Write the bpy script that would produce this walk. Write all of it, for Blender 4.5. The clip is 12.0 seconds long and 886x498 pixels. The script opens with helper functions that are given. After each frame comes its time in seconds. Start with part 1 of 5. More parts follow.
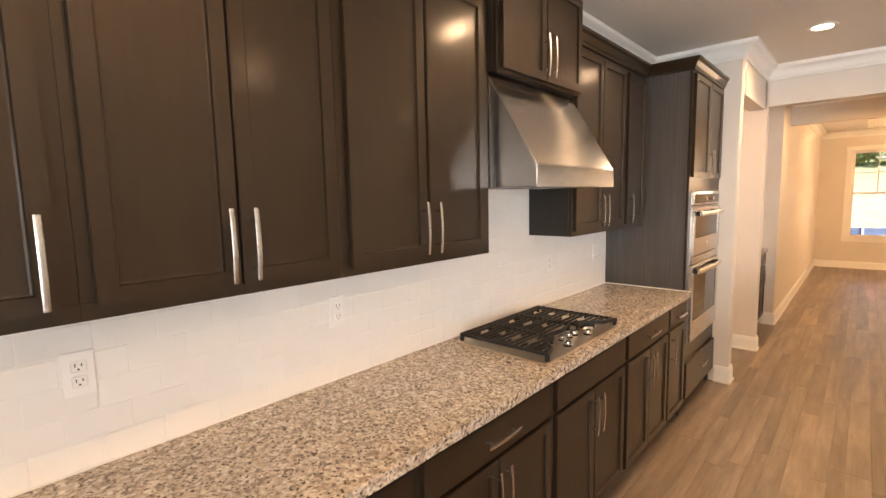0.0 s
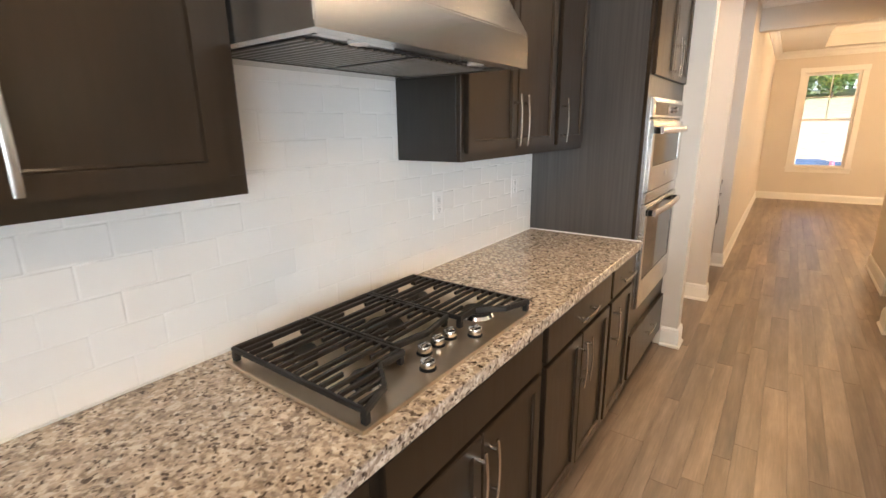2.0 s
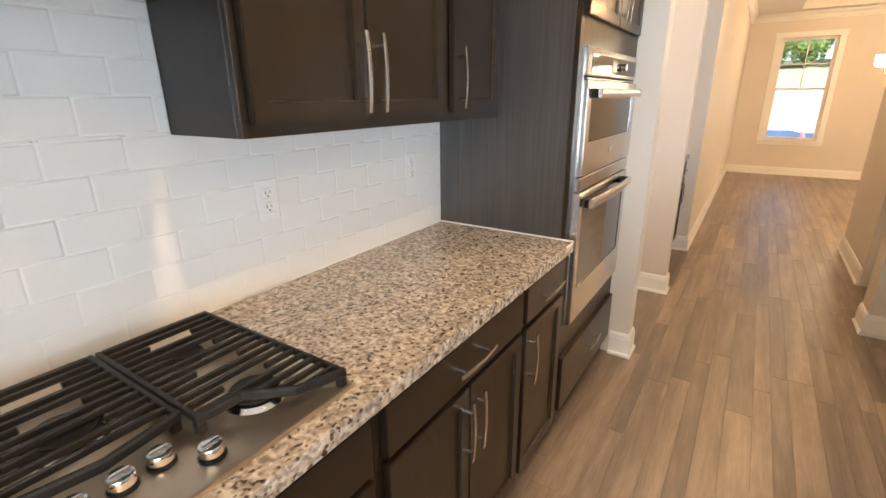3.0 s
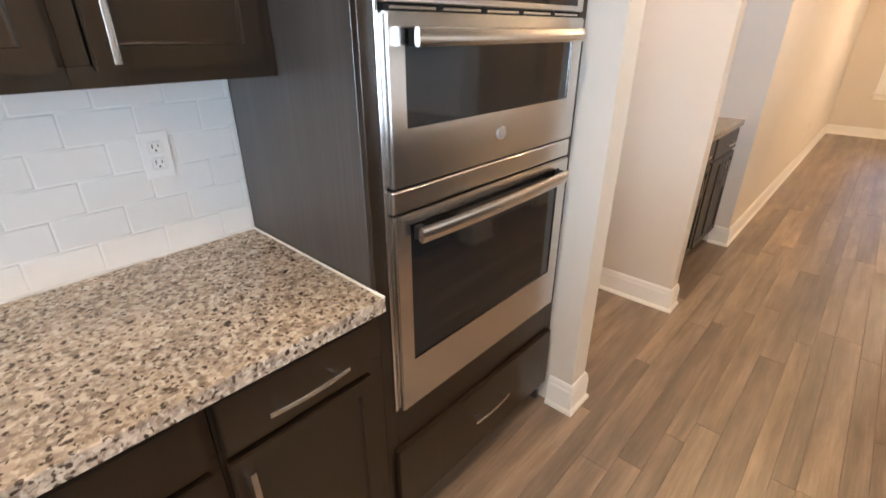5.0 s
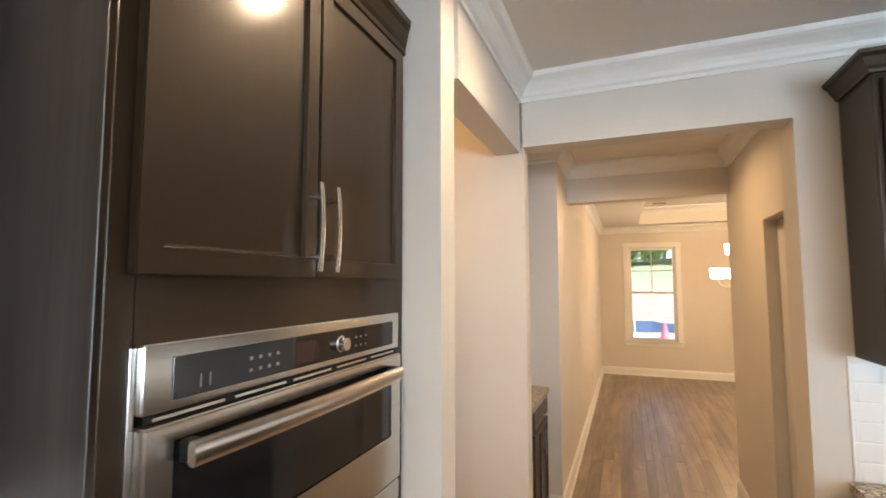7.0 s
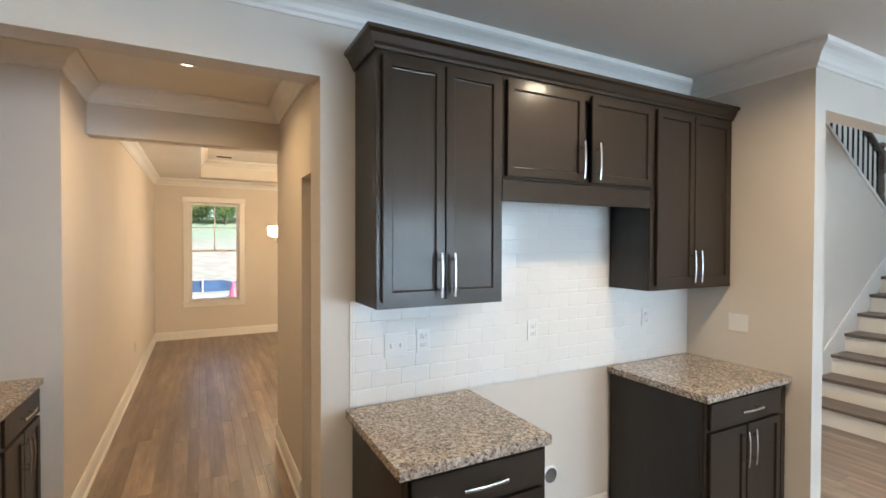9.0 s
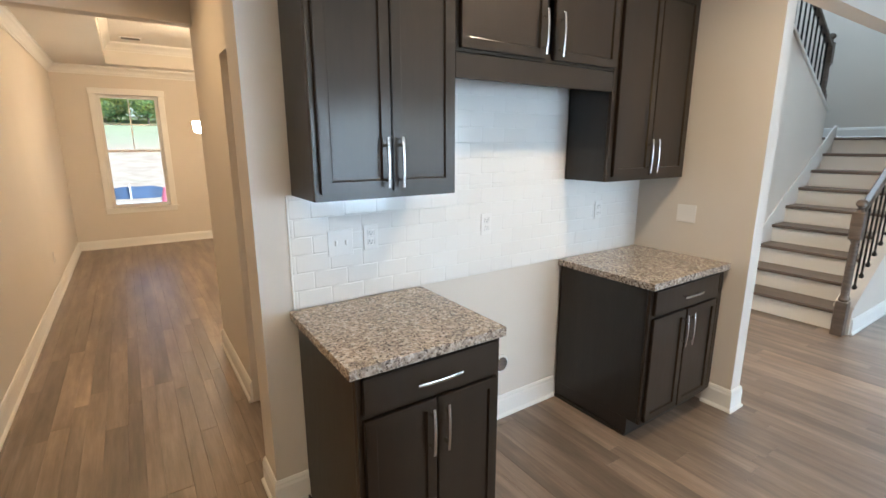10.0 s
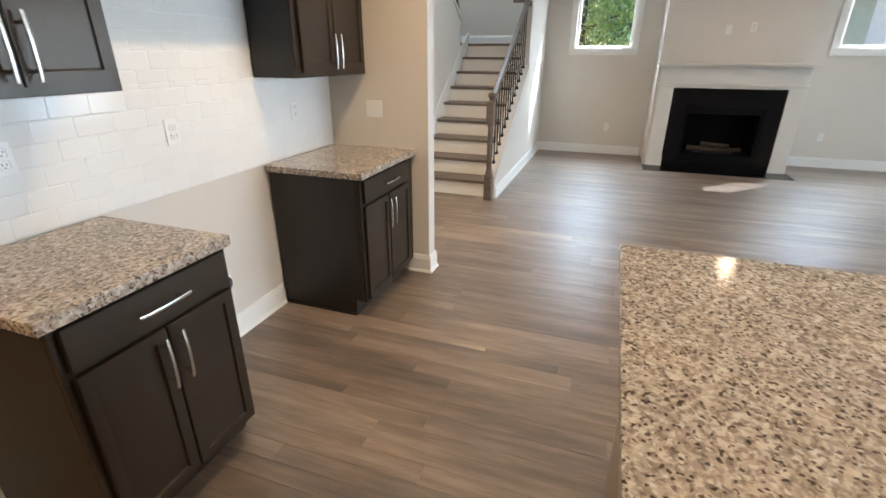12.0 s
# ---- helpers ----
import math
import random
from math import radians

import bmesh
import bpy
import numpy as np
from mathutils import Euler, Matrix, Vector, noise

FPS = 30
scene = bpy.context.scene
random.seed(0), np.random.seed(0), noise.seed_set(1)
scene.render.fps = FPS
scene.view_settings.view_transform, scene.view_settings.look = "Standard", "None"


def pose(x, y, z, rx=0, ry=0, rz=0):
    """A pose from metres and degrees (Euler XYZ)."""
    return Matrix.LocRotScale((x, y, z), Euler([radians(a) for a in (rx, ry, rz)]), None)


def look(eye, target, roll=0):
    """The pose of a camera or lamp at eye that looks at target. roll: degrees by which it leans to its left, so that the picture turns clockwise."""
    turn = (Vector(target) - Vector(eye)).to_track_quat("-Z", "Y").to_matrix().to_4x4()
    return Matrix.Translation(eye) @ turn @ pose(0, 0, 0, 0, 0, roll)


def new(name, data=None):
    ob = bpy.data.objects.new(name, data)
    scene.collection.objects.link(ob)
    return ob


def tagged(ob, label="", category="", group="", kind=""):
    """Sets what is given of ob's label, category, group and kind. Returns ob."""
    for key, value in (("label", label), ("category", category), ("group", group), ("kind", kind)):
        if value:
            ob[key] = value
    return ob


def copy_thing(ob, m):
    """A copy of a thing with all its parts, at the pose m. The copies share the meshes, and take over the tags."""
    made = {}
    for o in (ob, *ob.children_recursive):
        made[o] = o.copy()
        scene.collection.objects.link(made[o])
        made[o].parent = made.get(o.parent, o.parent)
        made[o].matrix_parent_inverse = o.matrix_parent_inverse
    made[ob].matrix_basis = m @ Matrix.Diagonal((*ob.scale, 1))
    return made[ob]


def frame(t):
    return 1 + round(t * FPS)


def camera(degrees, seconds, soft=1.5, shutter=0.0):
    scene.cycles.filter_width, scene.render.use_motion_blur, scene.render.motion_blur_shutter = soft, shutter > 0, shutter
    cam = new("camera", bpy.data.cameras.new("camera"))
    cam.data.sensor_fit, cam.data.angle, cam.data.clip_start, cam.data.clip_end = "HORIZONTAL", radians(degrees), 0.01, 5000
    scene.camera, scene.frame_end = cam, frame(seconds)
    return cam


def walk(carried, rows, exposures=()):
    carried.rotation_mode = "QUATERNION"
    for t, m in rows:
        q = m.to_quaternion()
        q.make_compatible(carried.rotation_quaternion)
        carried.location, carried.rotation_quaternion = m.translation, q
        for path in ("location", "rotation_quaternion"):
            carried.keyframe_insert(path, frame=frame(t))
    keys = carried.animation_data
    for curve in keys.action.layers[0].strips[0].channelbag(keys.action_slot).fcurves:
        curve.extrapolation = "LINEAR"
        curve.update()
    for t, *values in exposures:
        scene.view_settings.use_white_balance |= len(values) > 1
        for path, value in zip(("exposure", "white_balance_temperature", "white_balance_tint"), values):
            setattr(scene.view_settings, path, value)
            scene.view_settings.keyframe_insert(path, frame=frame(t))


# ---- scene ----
cam = camera(87.4, 12.0, shutter=0.15)
PATH = [
    (0, (-0.009, 2.779, 1.597), (-1.346, 4.25, 1.376), -1.2),
    (0.5, (-0.135, 3.002, 1.542), (-1.457, 4.469, 1.224), -1.1),
    (1, (-0.255, 3.238, 1.523), (-1.472, 4.777, 1.134), -1.1),
    (1.5, (-0.318, 3.547, 1.481), (-1.455, 5.132, 1.039), -1.1),
    (2, (-0.342, 3.866, 1.477), (-1.484, 5.427, 0.97), -0.9),
    (2.5, (-0.373, 4.209, 1.46), (-1.462, 5.806, 0.949), -1.1),
    (3, (-0.352, 4.576, 1.442), (-1.4, 6.161, 0.817), -0.6),
    (3.2, (-0.334, 4.721, 1.436), (-1.405, 6.285, 0.797), -0.6),
    (4.8, (-0.176, 5.613, 1.431), (-1.336, 6.964, 0.521), -0.0),
    (5, (-0.159, 5.674, 1.458), (-1.384, 7.006, 0.606), 0.0),
    (5.5, (-0.131, 5.751, 1.536), (-1.464, 7.144, 1.002), 0.0),
    (6, (-0.113, 5.773, 1.607), (-1.469, 7.229, 1.399), 0.1),
    (6.5, (-0.159, 5.798, 1.662), (-1.323, 7.424, 1.673), 0.2),
    (7, (-0.263, 5.849, 1.687), (-0.998, 7.703, 1.835), -0.1),
    (7.5, (-0.301, 5.886, 1.713), (-0.476, 7.874, 1.847), 0.0),
    (7.7, (-0.29, 5.905, 1.713), (-0.254, 7.899, 1.856), -0.2),
    (9.3, (-0.006, 6.185, 1.645), (0.989, 7.914, 1.495), 0.2),
    (9.5, (0.014, 6.21, 1.632), (1.017, 7.919, 1.361), 0.1),
    (10, (0.032, 6.289, 1.592), (1.118, 7.91, 1.154), -0.1),
    (10.5, (-0.014, 6.376, 1.571), (1.31, 7.778, 1.041), 0.1),
    (11, (-0.069, 6.393, 1.558), (1.444, 7.543, 0.936), -0.1),
    (11.5, (-0.06, 6.375, 1.544), (1.608, 7.244, 0.865), 0.1),
    (12, (-0.052, 6.3, 1.511), (1.69, 6.909, 0.739), 0.2),
]
walk(cam, [(t, look(eye, target, roll)) for t, eye, target, roll in PATH],
     [(0, 1.3, 7250, 19), (0.5, 1.3, 6650, 14), (1.5, 1.3, 6200, 11), (3.2, 1.33, 5900, 10), (5.0, 1.4, 5550, 10), (5.5, 1.33, 5550, 9), (6.0, 1.30, 5650, 9), (6.5, 1.19, 5850, 9), (7.0, 1.03, 5850, 8), (7.7, 0.94, 5750, 6), (9.5, 0.87, 5300, 4), (10.5, 0.93, 5350, 5), (12, 0.90, 5700, 7)])
# ---- light ----
scene.view_settings.exposure = 1.3

world = bpy.data.worlds.new("sky")
scene.world = world
world.use_nodes = True
wn, wl = world.node_tree.nodes, world.node_tree.links
sky = wn.new("ShaderNodeTexSky")
sky.sky_type, sky.sun_disc = "NISHITA", False
sky.sun_elevation, sky.sun_rotation = radians(38.5), radians(135)
wn["Background"].inputs[1].default_value = 0.15
wl.new(sky.outputs[0], wn["Background"].inputs[0])
sun = new("sun", bpy.data.lights.new("sun", "SUN"))
sun.data.energy, sun.data.angle, sun.data.color = 5.0, radians(0.5), (1, 0.98, 0.95)
sun.matrix_world = look((16, -16, 18), (0, 0, 0))


def lamp(name, kind, at, power, colour, size=0.1, size_y=0.0, target=None, spread=180):
    ob = new(name, bpy.data.lights.new(name, kind))
    ob.data.energy, ob.data.color = power, colour
    if kind == "AREA":
        ob.data.shape = "RECTANGLE" if size_y else "DISK"
        ob.data.size, ob.data.spread = size, radians(spread)
        if size_y:
            ob.data.size_y = size_y
    else:
        ob.data.shadow_soft_size = size
    ob.matrix_world = look(at, target or (at[0], at[1] + 1e-4, at[2] - 1))
    return ob


AMBER = (1, 0.58, 0.24)
WARM, COOL = (1, 0.69, 0.40), (0.80, 0.92, 1.0)
CANS = [(-0.30, 7.12), (-0.25, 5.3), (-0.25, 3.3), (-0.25, 1.3), (2.0, 7.05), (1.6, 4.75), (1.6, 2.8), (6.1, 4.7)]
for x, y in CANS:
    lamp("can_light", "AREA", (x, y, 2.725), {7.05: 12.0, 4.75: 5.5, 4.7: 4.0, 2.8: 13.0, 1.3: 3.5, 7.12: 6.5, 3.3: 7.0}.get(y, 9.5), WARM, 0.11, spread=160)
lamp("foyer_light", "AREA", (-0.12, 9.3, 2.725), 6.0, AMBER, 0.11, spread=150)
lamp("passage_light", "POINT", (-1.7, 7.7, 2.3), 6.5, AMBER, 0.06)

# ---- materials ----


def material(name):
    m = bpy.data.materials.new(name)
    m.use_nodes = True
    n, l = m.node_tree.nodes, m.node_tree.links
    return m, n, l, n["Principled BSDF"]


def ramp(n, l, source, stops):
    r = n.new("ShaderNodeValToRGB")
    e = r.color_ramp.elements
    while len(e) < len(stops):
        e.new(0.5)
    for k, (p, c) in zip(e, stops):
        k.position, k.color = p, (*c, 1)
    l.new(source, r.inputs[0])
    return r.outputs[0]


def noise_tex(n, l, scale, detail=4, rough=0.5, stretch=(1, 1, 1), space="Object", add=None):
    c = n.new("ShaderNodeTexCoord")
    mp = n.new("ShaderNodeMapping")
    mp.inputs["Scale"].default_value = stretch
    l.new(c.outputs[space], mp.inputs[0])
    if add is not None:
        v = n.new("ShaderNodeCombineXYZ")
        mul = n.new("ShaderNodeMath")
        mul.operation = "MULTIPLY"
        mul.inputs[1].default_value = 37.0
        l.new(add, mul.inputs[0])
        for i in range(3):
            l.new(mul.outputs[0], v.inputs[i])
        l.new(v.outputs[0], mp.inputs[1])
    t = n.new("ShaderNodeTexNoise")
    t.inputs["Scale"].default_value, t.inputs["Detail"].default_value, t.inputs["Roughness"].default_value = scale, detail, rough
    l.new(mp.outputs[0], t.inputs[0])
    return t.outputs[0]


def bump(n, l, b, height, strength, distance):
    u = n.new("ShaderNodeBump")
    u.inputs["Strength"].default_value, u.inputs["Distance"].default_value = strength, distance
    l.new(height, u.inputs["Height"])
    l.new(u.outputs[0], b.inputs["Normal"])


def mix(n, l, kind, fac, a, b):
    m = n.new("ShaderNodeMix")
    m.data_type, m.blend_type = "RGBA", kind
    for sock, v in ((m.inputs[0], fac), (m.inputs[6], a), (m.inputs[7], b)):
        if isinstance(v, (float, int)):
            sock.default_value = v
        elif isinstance(v, tuple):
            sock.default_value = (*v, 1)
        else:
            l.new(v, sock)
    return m.outputs[2]


def plain(name, colour, rough, metal=0.0, vary=0.06, scale=6.0, relief=0.0, coat=0.0):
    m, n, l, b = material(name)
    lo = tuple(max(0, c * (1 - vary)) for c in colour)
    hi = tuple(min(1, c * (1 + vary)) for c in colour)
    l.new(ramp(n, l, noise_tex(n, l, scale, 6), [(0.3, lo), (0.7, hi)]), b.inputs["Base Color"])
    b.inputs["Roughness"].default_value, b.inputs["Metallic"].default_value = rough, metal
    b.inputs["Coat Weight"].default_value = coat
    b.inputs["Coat Roughness"].default_value = 0.1
    if relief:
        bump(n, l, b, noise_tex(n, l, 160, 3), 0.25, relief)
    return m


def satin(m, amount, rough):
    b = m.node_tree.nodes["Principled BSDF"]
    b.inputs["Coat Weight"].default_value, b.inputs["Coat Roughness"].default_value = amount, rough
    return m


def wood(name, dark, light, rough, stretch, grain=14.0, relief=0.0006, per_object=0.0, detail=7):
    m, n, l, b = material(name)
    info = n.new("ShaderNodeObjectInfo").outputs["Random"] if per_object else None
    fine = noise_tex(n, l, grain, detail, 0.65, stretch, add=info)
    broad = noise_tex(n, l, grain * 0.22, 3, 0.5, tuple(0.6 * s for s in stretch), add=info)
    c = ramp(n, l, fine, [(0.32, dark), (0.68, light)])
    shade = ramp(n, l, broad, [(0.3, (0.78, 0.78, 0.78)), (0.7, (1.15, 1.15, 1.15))])
    c = mix(n, l, "MULTIPLY", 1.0, c, shade)
    if per_object:
        v = ramp(n, l, info, [(0.0, (1 - per_object,) * 3), (0.5, (1, 0.985, 0.97)), (1.0, (1 + per_object,) * 3)])
        c = mix(n, l, "MULTIPLY", 1.0, c, v)
    l.new(c, b.inputs["Base Color"])
    r = n.new("ShaderNodeMapRange")
    r.inputs[3].default_value, r.inputs[4].default_value = rough - 0.06, rough + 0.1
    l.new(fine, r.inputs[0])
    l.new(r.outputs[0], b.inputs["Roughness"])
    bump(n, l, b, fine, 0.3, relief)
    return m


CABINET = satin(wood("stained_maple", (0.0100, 0.0061, 0.0032), (0.0155, 0.0095, 0.0050), 0.5, (7, 7, 0.7), 9, 0.00006, detail=3), 0.4, 0.17)
CABINET.node_tree.nodes["Principled BSDF"].inputs["Specular IOR Level"].default_value = 0.42
CABINET.node_tree.nodes["Principled BSDF"].inputs["Specular Tint"].default_value = (1, 0.78, 0.58, 1)
PANEL = wood("stained_panel", (0.0110, 0.0076, 0.0052), (0.0180, 0.0128, 0.0090), 0.36, (9, 9, 0.5), 12, 0.00005, detail=4)
GREY_PANEL = wood("grained_panel", (0.026, 0.022, 0.020), (0.056, 0.050, 0.047), 0.36, (16, 16, 0.35), 5, 0.00001, detail=3)

KICK = plain("kick_board", (0.02, 0.015, 0.012), 0.6)
WALL = plain("wall_paint", (0.66, 0.605, 0.535), 0.62, vary=0.02, scale=2.0, relief=0.0006)
CEILING = plain("ceiling_paint", (0.74, 0.70, 0.64), 0.85, vary=0.02, scale=1.5, relief=0.0006)
WHITE = plain("trim_paint", (0.80, 0.78, 0.74), 0.32, vary=0.015, scale=3)
PLASTIC = plain("white_plastic", (0.82, 0.80, 0.77), 0.25, vary=0.01)
SLOT = plain("socket_slot", (0.10, 0.09, 0.085), 0.6)
GROUT = plain("grout", (0.77, 0.755, 0.72), 0.7, vary=0.03, scale=40)
IRON = plain("cast_iron", (0.009, 0.008, 0.0078), 0.52, vary=0.3, scale=60, relief=0.0008)
IRON.node_tree.nodes["Principled BSDF"].inputs["Specular IOR Level"].default_value = 0.35
BLACK = plain("black_enamel", (0.008, 0.008, 0.008), 0.5)
NICKEL = plain("brushed_nickel", (0.62, 0.60, 0.57), 0.27, metal=1.0, vary=0.05, scale=60)
DARK_STEEL = plain("filter_steel", (0.22, 0.21, 0.20), 0.32, metal=1.0, vary=0.1, scale=30)
CHROME = plain("chrome", (0.72, 0.70, 0.68), 0.12, metal=1.0, vary=0.03)
RAIL = wood("rail_stain", (0.085, 0.064, 0.051), (0.15, 0.118, 0.095), 0.3, (1, 1, 8), 10)
SHADE_MAT, _n, _l, _b = material("lit_glass")
_b.inputs["Base Color"].default_value = (0.9, 0.85, 0.75, 1)
_b.inputs["Emission Color"].default_value = (1, 0.80, 0.55, 1)
_b.inputs["Emission Strength"].default_value = 9
LENS_MAT, _n, _l, _b = material("lit_lens")
_b.inputs["Emission Color"].default_value = (1, 0.78, 0.5, 1)
_b.inputs["Emission Strength"].default_value = 14


def steel(name, stretch, rough=0.24):
    m, n, l, b = material(name)
    f = noise_tex(n, l, 30, 5, 0.6, stretch)
    l.new(ramp(n, l, f, [(0.2, (0.62, 0.60, 0.57)), (0.8, (0.68, 0.66, 0.63))]), b.inputs["Base Color"])
    b.inputs["Metallic"].default_value = 1.0
    b.inputs["Anisotropic"].default_value = 0.75
    b.inputs["Anisotropic Rotation"].default_value = 0.0
    tan = n.new("ShaderNodeTangent")
    tan.direction_type, tan.axis = "RADIAL", "Z"
    l.new(tan.outputs[0], b.inputs["Tangent"])
    r = n.new("ShaderNodeMapRange")
    r.inputs[3].default_value, r.inputs[4].default_value = rough - 0.01, rough + 0.03
    l.new(f, r.inputs[0])
    l.new(r.outputs[0], b.inputs["Roughness"])
    bump(n, l, b, f, 0.05, 0.0001)
    return m


STEEL = steel("brushed_steel", (0.6, 25, 25), 0.21)


def tile_material():
    m, n, l, b = material("glazed_tile")
    info = n.new("ShaderNodeObjectInfo").outputs["Random"]
    c = ramp(n, l, info, [(0.0, (0.775, 0.753, 0.715)), (1.0, (0.80, 0.778, 0.74))])
    l.new(c, b.inputs["Base Color"])
    b.inputs["Roughness"].default_value = 0.08
    bump(n, l, b, noise_tex(n, l, 14, 2, add=info), 0.35, 0.0012)
    return m


TILE = tile_material()


def granite_material():
    m, n, l, b = material("speckled_granite")
    c = n.new("ShaderNodeTexCoord")
    warp = n.new("ShaderNodeTexNoise")
    warp.inputs["Scale"].default_value = 60
    l.new(c.outputs["Object"], warp.inputs[0])
    add = n.new("ShaderNodeVectorMath")
    add.operation = "MULTIPLY_ADD"
    l.new(warp.outputs["Color"], add.inputs[0])
    add.inputs[1].default_value = (0.012, 0.012, 0.012)
    l.new(c.outputs["Object"], add.inputs[2])

    def cells(scale):
        v = n.new("ShaderNodeTexVoronoi")
        v.inputs["Scale"].default_value = scale
        l.new(add.outputs[0], v.inputs["Vector"])
        s = n.new("ShaderNodeSeparateColor")
        l.new(v.outputs["Color"], s.inputs[0])
        return s.outputs[0]
    base = ramp(n, l, cells(104), [(0.0, (0.42, 0.355, 0.285)), (0.28, (0.50, 0.43, 0.35)), (0.55, (0.57, 0.505, 0.425)), (0.76, (0.35, 0.295, 0.25)), (0.93, (0.60, 0.555, 0.49)), (1.0, (0.60, 0.555, 0.49))])
    grey = ramp(n, l, cells(128), [(0.0, (1, 1, 1)), (0.70, (1, 1, 1)), (0.72, (0.66, 0.63, 0.61)), (0.9, (0.52, 0.49, 0.47)), (1.0, (0.45, 0.42, 0.40))])
    dark = ramp(n, l, cells(150), [(0.0, (0.19, 0.165, 0.15)), (0.08, (0.19, 0.165, 0.15)), (0.10, (1, 1, 1)), (1.0, (1, 1, 1))])
    o = mix(n, l, "MULTIPLY", 0.85, base, grey)
    o = mix(n, l, "MULTIPLY", 0.95, o, dark)
    for nd in m.node_tree.nodes:
        if nd.type == "VALTORGB":
            nd.color_ramp.interpolation = "CONSTANT"
    cloud = ramp(n, l, noise_tex(n, l, 9, 3), [(0.3, (0.86, 0.86, 0.86)), (0.7, (1.06, 1.05, 1.04))])
    blot = ramp(n, l, noise_tex(n, l, 48, 2), [(0.38, (0.62, 0.60, 0.59)), (0.52, (1, 1, 1))])
    cloud = mix(n, l, "MULTIPLY", 0.8, cloud, blot)
    l.new(mix(n, l, "MULTIPLY", 1.0, o, cloud), b.inputs["Base Color"])
    b.inputs["Roughness"].default_value = 0.13
    b.inputs["Specular IOR Level"].default_value = 0.6
    return m


GRANITE = granite_material()


def plank_material():
    m, n, l, b = material("vinyl_plank")
    info = n.new("ShaderNodeObjectInfo").outputs["Random"]
    streak = noise_tex(n, l, 1.0, 5, 0.6, (15, 1.5, 1), add=info)
    band = noise_tex(n, l, 1.0, 2, 0.5, (7, 0.5, 1), add=info)
    fine = noise_tex(n, l, 1.0, 3, 0.6, (120, 5, 1), add=info)
    c = ramp(n, l, streak, [(0.28, (0.128, 0.094, 0.069)), (0.5, (0.212, 0.160, 0.120)), (0.72, (0.312, 0.238, 0.182))])
    c = mix(n, l, "MULTIPLY", 1.0, c, ramp(n, l, band, [(0.3, (0.72, 0.70, 0.68)), (0.5, (1, 1, 1)), (0.72, (1.22, 1.20, 1.16))]))
    c = mix(n, l, "MULTIPLY", 1.0, c, ramp(n, l, fine, [(0.3, (0.84, 0.83, 0.82)), (0.7, (1.09, 1.09, 1.09))]))
    c = mix(n, l, "MULTIPLY", 1.0, c, ramp(n, l, noise_tex(n, l, 1.0, 4, 0.6, (22, 7, 1), add=info), [(0.3, (0.90, 0.895, 0.89)), (0.7, (1.09, 1.08, 1.07))]))
    tone = ramp(n, l, info, [(0.0, (0.80, 0.80, 0.81)), (0.35, (0.94, 0.935, 0.93)), (0.7, (1.04, 1.035, 1.02)), (0.88, (1.12, 1.10, 1.07)), (1.0, (1.32, 1.28, 1.22))])
    l.new(mix(n, l, "MULTIPLY", 1.0, c, tone), b.inputs["Base Color"])
    r = n.new("ShaderNodeMapRange")
    r.inputs[3].default_value, r.inputs[4].default_value = 0.30, 0.42
    l.new(fine, r.inputs[0])
    l.new(r.outputs[0], b.inputs["Roughness"])
    bump(n, l, b, fine, 0.2, 0.0002)
    return m


PLANK = plank_material()
for link in [k for k in GREY_PANEL.node_tree.links if k.to_socket.name == "Normal"]:
    GREY_PANEL.node_tree.links.remove(link)
GREY_PANEL.node_tree.nodes["Principled BSDF"].inputs["Specular IOR Level"].default_value = 1.0
PLANK.node_tree.nodes["Principled BSDF"].inputs["Specular IOR Level"].default_value = 1.0
TREAD = wood("stair_tread", (0.09, 0.066, 0.052), (0.19, 0.145, 0.118), 0.35, (1, 0.1, 1), 12, 0.0004)


def glass_material(name, tint=(1, 1, 1), rough=0.0):
    m, n, l, b = material(name)
    b.inputs["Base Color"].default_value = (*tint, 1)
    b.inputs["Transmission Weight"].default_value = 1
    b.inputs["Roughness"].default_value = rough
    b.inputs["IOR"].default_value = 1.45
    return m


GLASS = glass_material("window_glass")
OVEN_GLASS = plain("dark_oven_glass", (0.012, 0.012, 0.013), 0.06, vary=0.0)
BLACK.node_tree.nodes["Principled BSDF"].inputs["Specular IOR Level"].default_value = 0.12
SLATE = plain("black_slate", (0.004, 0.004, 0.005), 0.22, vary=0.25, scale=5)
SLATE.node_tree.nodes["Principled BSDF"].inputs["Specular IOR Level"].default_value = 0.25


def leaf_material(name, a, c):
    m, n, l, b = material(name)
    g = n.new("ShaderNodeNewGeometry").outputs["Random Per Island"]
    colour = ramp(n, l, g, [(0, a), (1, c)])
    clump = ramp(n, l, noise_tex(n, l, 1.1, 2), [(0.36, (0.62, 0.78, 0.80)), (0.50, (1.0, 1.05, 1.0)), (0.62, (1.45, 1.3, 0.85))])
    colour = mix(n, l, "MULTIPLY", 1.0, colour, clump)
    l.new(colour, b.inputs["Base Color"])
    b.inputs["Roughness"].default_value = 0.6
    thin, blend = n.new("ShaderNodeBsdfTranslucent"), n.new("ShaderNodeMixShader")
    l.new(colour, thin.inputs[0])
    blend.inputs[0].default_value = 0.72
    l.new(b.outputs[0], blend.inputs[1])
    l.new(thin.outputs[0], blend.inputs[2])
    l.new(blend.outputs[0], n["Material Output"].inputs[0])
    return m


